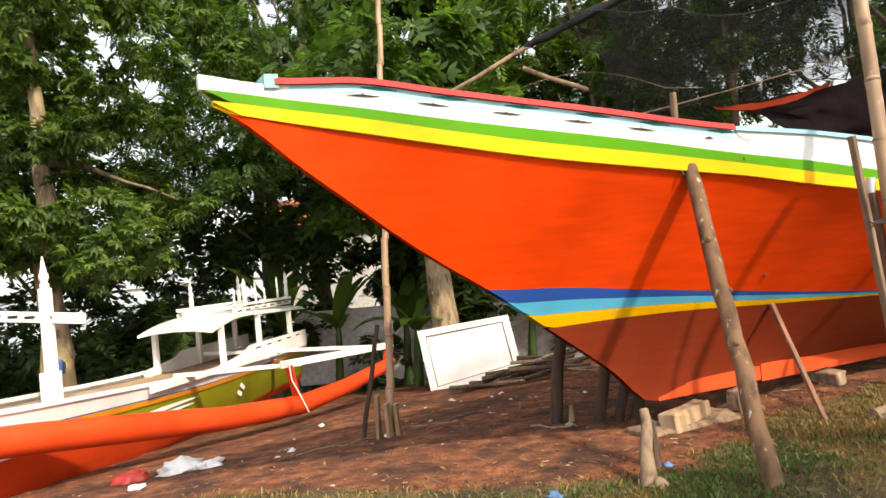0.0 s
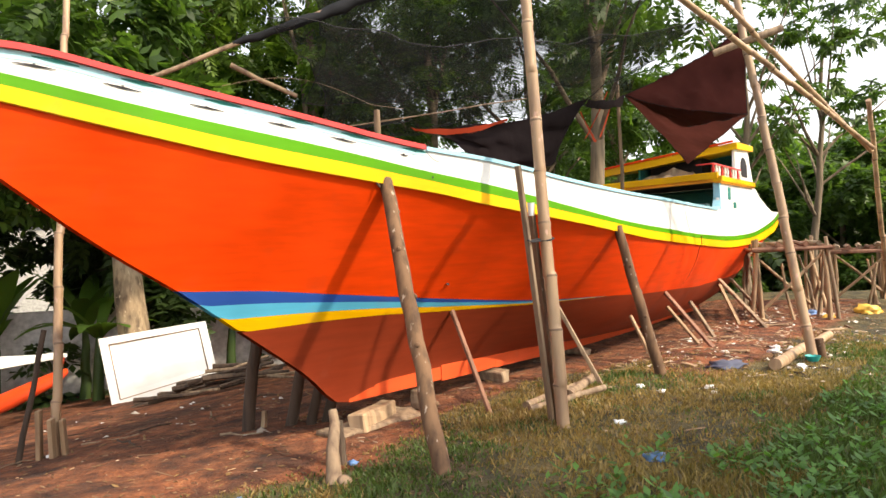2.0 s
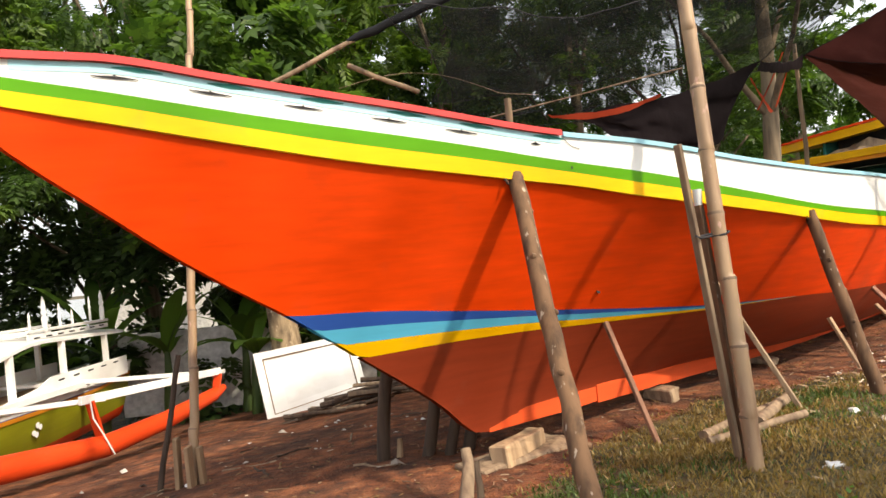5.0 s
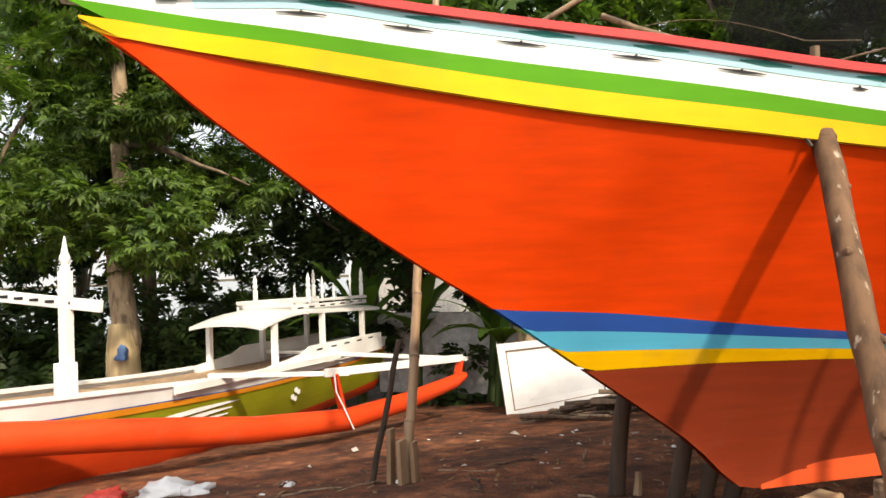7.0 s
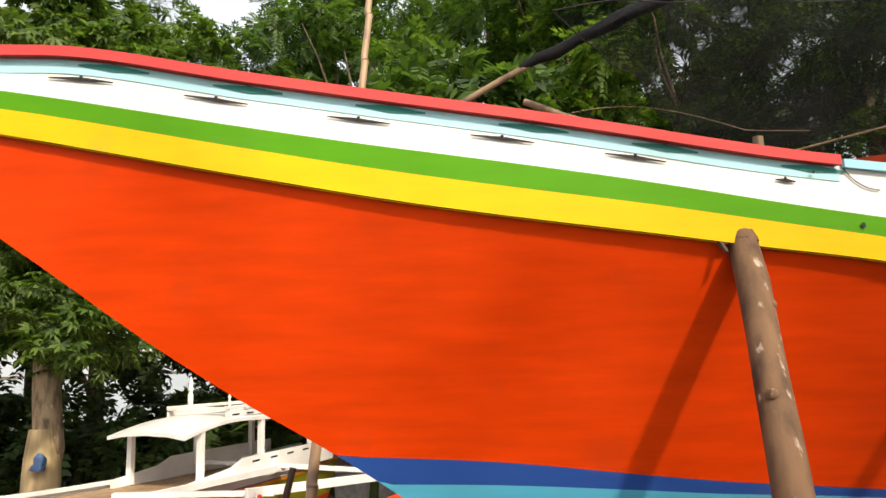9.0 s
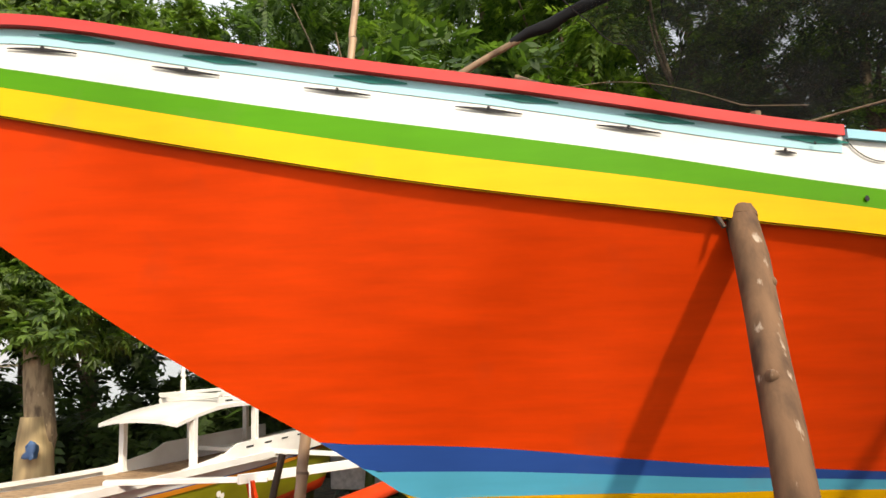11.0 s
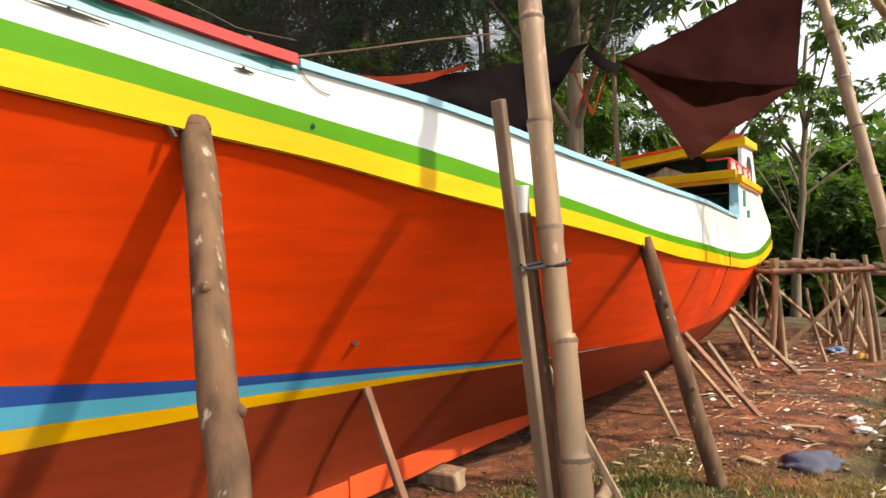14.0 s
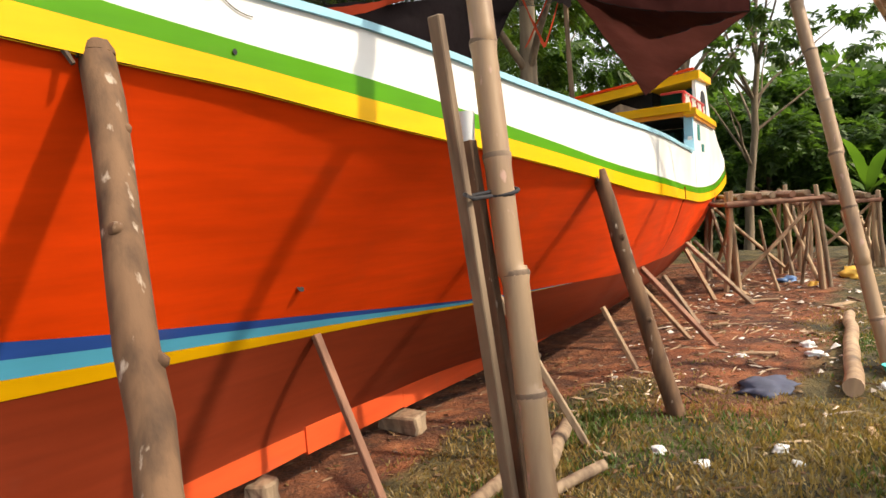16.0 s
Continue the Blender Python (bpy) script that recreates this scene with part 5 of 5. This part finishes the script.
pl.new(pr.outputs[0], pb_.inputs["Base Color"])
tagged(mesh_object("scraps", cv_, cf_, SCRAP, None, "", False), "small pale scraps of paper and plastic on the soil", "litter", kind="stuff")

# dry fallen leaves
lv_, lf_ = [], []
rnd = random.Random(18)
for k in range(5200):
    s, o = rnd.uniform(-5.0, 11.5), rnd.gauss(0.6, 2.2)
    p = at_boat(s, o)
    if noise.noise(Vector((p.x * 0.8, p.y * 0.8, 4.0))) < rnd.uniform(-0.5, 0.25):
        continue
    c = Vector((p.x, p.y, ground_z(p.x, p.y) + 0.008))
    a, ln = rnd.uniform(0, 6.28), rnd.uniform(0.012, 0.040)
    d, e = Vector((math.cos(a), math.sin(a), rnd.uniform(-0.1, 0.4))) * ln, Vector((-math.sin(a), math.cos(a), rnd.uniform(-0.3, 0.5))) * ln * rnd.uniform(0.3, 0.5)
    i = len(lv_)
    lv_ += [c - d, c - d * 0.2 - e, c + d, c - d * 0.1 + e, c + Vector((0, 0, 0.006))]
    lf_ += [(i, i + 1, i + 4), (i + 1, i + 2, i + 4), (i + 2, i + 3, i + 4), (i + 3, i, i + 4)]
FALLEN = leaf("fallen_leaf", (0.24, 0.135, 0.055), (0.07, 0.035, 0.018), 0.2)
tagged(mesh_object("fallen_leaves", lv_, lf_, FALLEN, None, "", False), "dry brown leaves scattered over the soil", "leaves", kind="stuff")

# grass blades
gv_, gf_ = [], []
rnd = random.Random(21)
count = 0
straw_v, straw_f = [], []
while count < 300000:
    x, y = rnd.uniform(-3.2, 7.5), rnd.uniform(1.2, 8.5)
    p = turf_amount(x, y) +  0.35 * noise.noise(Vector((x * 0.9, y * 0.9, 7.0))) + 0.25 * noise.noise(Vector((x * 3.1, y * 3.1, 2.0)))
    near = max(0.0, min(1.0, (x + 3.2) / 1.0, (7.5 - x) / 1.5, (y - 1.2) / 0.8, (8.5 - y) / 1.0))
    count += 1
    if rnd.random() > max(0.0, p * 1.7 - 0.35) * near * 0.75:
        continue
    z = ground_z(x, y) - 0.004
    a, h, w = rnd.uniform(0, 6.28), rnd.uniform(0.012, 0.040) * (0.5 + min(p, 1.0)) * (1.5 if x > 1.4 and y < 3.9 else 1.0), rnd.uniform(0.003, 0.0075)
    lean = Vector((rnd.gauss(0, 0.5), rnd.gauss(0, 0.5), 0)) * h
    e = Vector((math.cos(a), math.sin(a), 0)) * w
    b = Vector((x, y, z))
    dry = noise.noise(Vector((x * 0.8, y * 0.8, 11.0))) + 0.8 * noise.noise(Vector((x * 2.6, y * 2.6, 3.0))) + rnd.gauss(0, 0.25) > (0.42 if x > 1.2 and y < 0.75 * x + 1.6 else -0.40 if x > 1.2 else 0.02)
    bv, bf = (straw_v, straw_f) if dry else (gv_, gf_)
    i = len(bv)
    bv += [b - e, b + e, b + lean * 0.45 + Vector((0, 0, h * 0.6)) + e * 0.7, b + lean * 0.45 + Vector((0, 0, h * 0.6)) - e * 0.7, b + lean + Vector((0, 0, h))]
    bf += [(i, i + 1, i + 2, i + 3), (i + 3, i + 2, i + 4)]
tagged(mesh_object("grass", gv_, gf_, GRASS), "short patchy green grass on the soil", "grass", kind="stuff")
tagged(mesh_object("dry_grass", straw_v, straw_f, STRAW), "short dry straw-coloured grass in patches", "grass", kind="stuff")

# leafy weeds in the near turf
wv, wf = [], []
rnd = random.Random(31)
for k in range(1500):
    x, y = rnd.uniform(1.3, 5.2), rnd.uniform(2.2, 5.0)
    if y > 2.6 + 0.45 * x + rnd.gauss(0, 0.35) or noise.noise(Vector((x * 1.6, y * 1.6, 5.0))) < -0.05:
        continue
    b = Vector((x, y, ground_z(x, y)))
    h = rnd.uniform(0.04, 0.16)
    for j in range(rnd.randint(4, 8)):
        a = rnd.uniform(0, 6.28)
        d, e = Vector((math.cos(a), math.sin(a), rnd.uniform(0.1, 0.8))), Vector((-math.sin(a), math.cos(a), 0))
        ln = rnd.uniform(0.03, 0.075)
        c = b + Vector((0, 0, h * rnd.random())) + d * 0.012
        i = len(wv)
        wv += [c, c + d * ln * 0.5 + e * ln * 0.28, c + d * ln, c + d * ln * 0.5 - e * ln * 0.28]
        wf += [(i, i + 1, i + 2), (i, i + 2, i + 3)]
tagged(mesh_object("weeds", wv, wf, WEED), "low leafy green weeds in the turf", "weeds", kind="stuff")

# ---- water past the trees ----
WATER, an, al, ab = material("still_water", 0.12)
wave = noise_node(an, al, 1.4, 4.0)
ab.inputs["Base Color"].default_value = (0.10, 0.13, 0.13, 1)
bump_node(an, al, wave.outputs["Fac"], ab, 0.3, 0.05)
sea = mesh_object("water", [(-400, 24, -1.02), (2, 24, -1.02), (60, 400, -1.02), (-400, 400, -1.02)], [(0, 1, 2, 3)], WATER)
tagged(sea, "still pale water past the trees", "water", kind="structure")

# ---- trees ----


def compound_leaf(pairs, length, leaflet, width):
    """Leaflets in pairs along a drooping stalk, about the origin, growing along x."""
    v, f = [], []
    spots = []
    for k in range(pairs):
        x = length * (0.25 + 0.75 * k / max(1, pairs - 1))
        spots += [(x, 1), (x, -1)]
    spots.append((length, 0))
    for x, side in spots:
        ang = 0.95 * side
        d, e = Vector((math.cos(ang), math.sin(ang), -0.25)), Vector((-math.sin(ang), math.cos(ang), 0.0))
        b = Vector((x, 0, -0.35 * x * x / length))
        i = len(v)
        v += [b, b + d * leaflet * 0.45 + e * width, b + d * leaflet, b + d * leaflet * 0.45 - e * width]
        f += [(i, i + 1, i + 2), (i, i + 2, i + 3)]
    return np.array([tuple(p) for p in v]), np.array(f)


def palmate_leaf(fingers, length, width):
    """Fingers spread from the end of a stalk, drooping at their tips."""
    v, f = [], []
    for k in range(fingers):
        ang = 2.1 * (2 * k / (fingers - 1) - 1)
        ln = length * (1.0 - 0.16 * abs(ang))
        d, e = Vector((math.cos(ang), math.sin(ang), 0)), Vector((-math.sin(ang), math.cos(ang), 0))
        b = Vector((0.12, 0, -0.02))
        i = len(v)
        v += [b, b + d * ln * 0.55 + e * width - Vector((0, 0, 0.05)) * ln, b + d * ln - Vector((0, 0, 0.38)) * ln, b + d * ln * 0.55 - e * width - Vector((0, 0, 0.05)) * ln]
        f += [(i, i + 1, i + 2), (i, i + 2, i + 3)]
    return np.array([tuple(p) for p in v]), np.array(f)


LEAF_FORMS = {"fine": compound_leaf(5, 0.34, 0.15, 0.030), "broad": compound_leaf(3, 0.26, 0.20, 0.050), "palmate": palmate_leaf(7, 0.25, 0.042)}


def crown_mesh(name, blobs, per_blob, form, mat, parent, seed, size=1.0, droop=0.4):
    """Compound leaves on the outer parts of a number of uneven blobs."""
    rs = np.random.RandomState(seed)
    lv, lf = LEAF_FORMS[form]
    allv, allf, base = [], [], 0
    for (cx, cy, cz, rx, ry, rz) in blobs:
        n = per_blob
        d = rs.normal(size=(n, 3))
        d /= np.linalg.norm(d, axis=1)[:, None]
        clump = rs.normal(size=(max(6, n // 22), 3))
        clump /= np.linalg.norm(clump, axis=1)[:, None]
        pick = clump[rs.randint(0, len(clump), n)]
        d = d * 0.42 + pick
        d /= np.linalg.norm(d, axis=1)[:, None]
        r = rs.uniform(0.45, 1.05, n) ** 0.7
        c = np.array([cx, cy, cz]) + d * r[:, None] * np.array([rx, ry, rz])
        x = d * np.array([1, 1, 0.5]) + rs.normal(size=(n, 3)) * 0.55
        x[:, 2] -= droop
        x /= np.linalg.norm(x, axis=1)[:, None]
        up = np.tile(np.array([0.0, 0.0, 1.0]), (n, 1)) + rs.normal(size=(n, 3)) * 0.35
        y = np.cross(up, x)
        y /= np.linalg.norm(y, axis=1)[:, None] + 1e-9
        z = np.cross(x, y)
        k = size * rs.uniform(0.7, 1.3, n)
        pts = c[:, None, :] + k[:, None, None] * (lv[None, :, 0:1] * x[:, None, :] + lv[None, :, 1:2] * y[:, None, :] + lv[None, :, 2:3] * z[:, None, :])
        allv.append(pts.reshape(-1, 3))
        allf.append((lf[None] + (np.arange(n) * len(lv))[:, None, None]).reshape(-1, 3) + base)
        base += n * len(lv)
    v, f = np.concatenate(allv), np.concatenate(allf)
    me = bpy.data.meshes.new(name)
    me.vertices.add(len(v))
    me.vertices.foreach_set("co", v.astype(np.float32).ravel())
    me.loops.add(len(f) * 3)
    me.loops.foreach_set("vertex_index", f.astype(np.int32).ravel())
    me.polygons.add(len(f))
    me.polygons.foreach_set("loop_start", np.arange(0, len(f) * 3, 3, dtype=np.int32))
    me.materials.append(mat)
    me.update(calc_edges=True)
    ob = new(name, me)
    ob.parent = parent
    return ob


def tree(at, height, radius, label, seed, blobs=9, spread=2.4, low=0.35, per=230, form="fine", mat=LEAF_A, bark=TRUNK, lean=(0, 0), size=1.0, limbs=6, bole=2, clump=1.0, flat=0.62, inner=0.45):
    rnd = random.Random(seed)
    foot = on_ground(at, -0.1)
    ob = thing("tree", label, "tree", Matrix.Translation(foot))
    top = Vector((lean[0], lean[1], height * 0.82))
    pts = along((0, 0, 0), top, 9, 0, 0.05 * height / 8, seed)
    tube("trunk", pts, [radius * (1.25 if k == 0 else 1 - 0.075 * k) for k in range(10)], bark, ob, "", 14, 0.10, seed)
    bl = []
    for k in range(blobs):
        a = rnd.uniform(0, 6.28)
        h = height * (low + (1.0 - low) * (k + 0.5) / blobs)
        d = spread * rnd.uniform(inner, 1.0) * (1.0 if k < blobs * 0.7 else 0.6)
        rr = spread * rnd.uniform(0.38, 0.62) * clump
        bl.append((lean[0] * h / height + d * math.cos(a), lean[1] * h / height + d * math.sin(a), h, rr, rr, rr * flat))
    for k in range(min(limbs, blobs)):
        c = Vector(bl[k * blobs // limbs][:3])
        b = pts[min(9, max(bole, int(9 * (c.z / height) * 0.8)))]
        tube("limb", along(b, c, 5, -0.1, 0.06, seed + k), [radius * q for q in (0.36, 0.28, 0.21, 0.15, 0.10, 0.05)], TRUNK, ob, "", 8, 0.1, seed + k)
    crown_mesh("crown", bl, per, form, mat, ob, seed, size)
    return ob


# the tree behind the small boat: bare pale bole, low leafy boughs
first = tree((-8.75, 9.75, 0), 9.0, 0.25, "tall leafy tree with a pale scarred trunk behind the small boat", 4, 84, 3.4, 0.32, 130, "palmate", LEAF_C, SCARRED, (-0.2, 0.2), 0.60, 5, 6, 0.36, 0.5, 0.05)
scar_v, scar_f = tube_data([(0.02, 0, 0.15), (0, 0, 0.8), (-0.02, 0.0, 1.5), (-0.03, 0, 1.95)], [0.335, 0.275, 0.248, 0.19], 18, 0.06, 3)
mesh_object("peeled_bark", scar_v, scar_f, PALE, first, "peeled yellow wood of the trunk")
crumple("blue_cloth", (-8.52, 9.52, 0), 0.11, BLUEBAG, "blue cloth tied at the tree's foot", "cloth", 33, 1.6).location.z = 0.25
second = tree((-2.68, 12.3, 0), 6.5, 0.30, "thick pale trunk with banana leaves round its foot", 9, 8, 2.4, 0.55, 240, "broad", LEAF_A, SCARRED, (-0.3, 0.2), 1.0, 6)
# a tree added out of view, only to throw shade on the near turf
tree((9.3, -2.6, 0), 8.6, 0.24, "tall tree added out of view to shade the turf", 120, 12, 1.7, 0.70, 75, "broad", LEAF_A, TRUNK, (-0.2, 0.5), 1.3, 6)
BACK = (((-12.0, 13.5), 12.0, LEAF_B), ((-8.2, 17.0), 13.0, LEAF_A), ((-2.2, 17.0), 11.0, LEAF_B), ((0.5, 14.5), 9.5, LEAF_B), ((3.2, 15.5), 9.5, LEAF_A), ((6.0, 16.5), 9.0, LEAF_A),
        ((9.5, 19.0), 9.0, LEAF_A), ((-16.0, 15.0), 11.0, LEAF_A), ((-9.5, 19.0), 13.5, LEAF_A), ((-5.2, 20.5), 12.5, LEAF_B), ((-2.8, 22.0), 13.0, LEAF_A), ((1.2, 20.0), 12.0, LEAF_A), ((-13.5, 10.5), 10.0, LEAF_B), ((-6.3, 15.4), 12.0, LEAF_A), ((-3.8, 16.4), 12.8, LEAF_B), ((-1.6, 15.6), 12.0, LEAF_A))
for k, ((x, y), h, mt) in enumerate(BACK):
    tree((x, y, 0), h, 0.20, "leafy tree in the grove behind the boats", 40 + k, 24, 3.3, 0.40 if x < -4 else 0.32, 125, "fine", mt, TRUNK, (0, 0), 0.95, 8, 2, 0.62, 0.55)
for k, (x, y, h) in enumerate(((19.0, 21.0, 5.5), (22.5, 22.5, 6.0), (27.0, 24.0, 6.5), (16.5, 24.0, 5.5), (24.0, 19.0, 5.0), (31.0, 23.0, 6.0), (20.0, 26.0, 5.8))):
    tree((x, y, 0), h, 0.15, "dense green tree at the far edge of the yard", 70 + k, 22, 2.6, 0.10, 330, "broad", LEAF_A, TRUNK, (0, 0), 0.95, 4, 2, 0.7)
tree((14.8, 17.6, 0), 9.6, 0.13, "slender open tree with thin spreading boughs", 90, 26, 3.6, 0.48, 26, "palmate", LEAF_A, TRUNK, (0.8, 0), 1.0, 14, 3, 0.4, 0.45)
tree((11.5, 16.0, 0), 9.0, 0.13, "slender dark tree behind the stern", 91, 20, 3.0, 0.42, 26, "palmate", LEAF_A, TRUNK, (0.3, 0), 1.0, 12, 3, 0.42, 0.45)


def banana(at, h, label, seed, n=8):
    rnd = random.Random(seed)
    ob = thing("banana_plant", label, "banana plant", Matrix.Translation(on_ground(at)), "banana plants")
    tube("stem", along((0, 0, 0), (0.05, 0.05, h * 0.5), 4, 0, 0.02, seed), [0.10, 0.09, 0.08, 0.07, 0.05], LEAF_D, ob, "", 10)
    for k in range(n):
        a, up = 6.28 * k / n + rnd.uniform(-0.3, 0.3), rnd.uniform(0.5, 1.35)
        ln, wd = h * rnd.uniform(0.5, 0.8), rnd.uniform(0.09, 0.17)
        out, sidev = Vector((math.cos(a), math.sin(a), 0)), Vector((-math.sin(a), math.cos(a), 0))
        verts, faces = [], []
        for i in range(9):
            u = i / 8
            c = Vector((0.05, 0.05, h * 0.48)) + out * ln * u * math.cos(up * (1 - 0.2 * u)) + Vector((0, 0, ln * (math.sin(up) * u - 0.62 * u * u * (1.2 - 0.6 * up))))
            w = wd * math.sin(math.pi * min(1.0, 0.08 + 0.92 * u)) ** 0.7 + 0.01
            tear = 0.03 * rnd.random()
            verts += [c - sidev * w + Vector((0, 0, 0.35 * w - tear)), c, c + sidev * w + Vector((0, 0, 0.35 * w - tear))]
            if i:
                j = 3 * i
                faces += [(j - 3, j, j + 1, j - 2), (j - 2, j + 1, j + 2, j - 1)]
        mesh_object("leaf_blade", verts, faces, BANANA if k % 3 else LEAF_A, ob)
    return ob


for k, (x, y, h) in enumerate(((-6.4, 13.2, 3.2), (-5.3, 13.4, 2.8), (-3.4, 12.6, 2.2), (-3.9, 13.6, 2.5), (-1.3, 13.4, 2.0), (20.5, 17.6, 3.6), (22.4, 17.9, 4.2), (21.4, 16.8, 3.2), (18.8, 17.2, 3.8), (23.5, 16.6, 3.6), (-7.4, 13.8, 2.6))):
    banana((x, y, 0), h, "banana plant with torn broad leaves", 300 + k)
# dark undergrowth behind everything
under = []
rnd = random.Random(77)
for k in range(46):
    u = k / 45
    x = -18 + 44 * u + rnd.uniform(-0.6, 0.6)
    y = (14.8 if x < 8 else 14.8 + (x - 8) * 0.75) + rnd.uniform(-0.5, 1.2)
    if -6.6 < x < -3.4:
        y -= 0.6
        under.append((x, y, -0.6, 1.0, 0.8, 0.7))
        continue
    if x < -4:
        under.append((x, y, rnd.uniform(-0.7, 0.5), 1.2, 1.0, rnd.uniform(0.5, 1.0)))
        continue
    under.append((x, y, -0.3 + rnd.uniform(0.0, 1.5), 1.3, 1.0, rnd.uniform(0.8, 1.4)))
for k in range(26):
    u = k / 25
    under.append((-19 + 10.5 * u + rnd.uniform(-0.5, 0.5), 8.0 + 5.5 * u + rnd.uniform(-0.8, 1.2), rnd.uniform(-0.6, 0.6), 1.3, 1.1, rnd.uniform(0.5, 0.9)))
shrub = []
for k in range(96):
    x = -20.5 + 20.5 * k / 95 + rnd.uniform(-0.4, 0.4)
    rr = rnd.uniform(0.45, 0.85)
    shrub.append((x, (14.0 if x > -9.5 else 14.0 + 0.5 * (x + 9.5)) + rnd.uniform(-0.4, 2.2), rnd.uniform(0.2, 4.6), rr, rr, rr * 0.8))
tagged(crown_mesh("shrubs", shrub, 85, "broad", LEAF_D, None, 17, 1.0), "dark shrubs and hanging boughs behind the small boat", "shrubs", kind="stuff")
tagged(crown_mesh("undergrowth", under, 150, "broad", LEAF_D, None, 7, 1.1), "dark tangled undergrowth along the back of the yard", "undergrowth", kind="stuff")
far_w = []
for k in range(40):
    a = radians(22 + 60 * k / 39)
    d = rnd.uniform(34, 46)
    far_w.append((d * math.sin(a), d * math.cos(a), rnd.uniform(1.5, 4.0), 3.6, 3.0, rnd.uniform(2.2, 3.4)))
tagged(crown_mesh("far_woods", far_w, 420, "broad", LEAF_A, None, 8, 2.6), "distant green woods behind the yard", "woods", kind="stuff")

tree((5.25, 11.3, 0), 9.0, 0.17, "dark slender tree close behind the large boat", 95, 9, 2.6, 0.62, 120, "fine", LEAF_A, TRUNK, (0.2, 0.1), 1.1, 5)

# red ribbons hanging from the shade
for k, (a, b) in enumerate((((4.05, 8.2, 3.35), (3.75, 8.3, 2.75)), ((4.3, 8.6, 3.3), (4.05, 8.5, 2.8)), ((3.4, 7.6, 2.98), (3.62, 7.7, 2.62)))):
    sheet("ribbon", (Vector(a), Vector(b), Vector(b) + Vector((0.035, 0.015, 0.02)), Vector(a) + Vector((0.02, 0.01, 0.0))), REDTARP, "torn orange-red strip hanging from the shade", "ribbon", 0.03, 0.02, 8, 2, k)

# ---- house among the trees ----
house = thing("house", "low house with a red tiled roof among the trees", "house", pose(-13.3, 33.4, 0.7, 0, 0, 20))
part("wall", box(6.0, 4.0, 4.8, (0, 0, 0.6), None, 0.02), dye("grey_plaster", (0.45, 0.44, 0.42), 0.9), house, "grey plastered wall")
bm = bmesh.new()
vs = [bm.verts.new(p) for p in ((-3.5, -2.6, 2.9), (3.5, -2.6, 2.9), (3.5, 2.6, 2.9), (-3.5, 2.6, 2.9), (-2.6, 0, 4.5), (2.6, 0, 4.5))]
for q in ((0, 1, 5, 4), (2, 3, 4, 5), (1, 2, 5), (3, 0, 4), (3, 2, 1, 0)):
    bm.faces.new([vs[i] for i in q])
part("roof", bm, dye("red_tile", (0.42, 0.12, 0.06), 0.85), house, "red tiled roof")
wall = thing("garden_wall", "pale garden wall behind the yard", "wall", pose(-3.0, 14.4, -1.0, 0, 0, 4))
part("wall", box(7.0, 0.15, 1.6, (0, 0, 0.8), None, 0.01), dye("pale_plaster", (0.55, 0.54, 0.52), 0.9), wall)
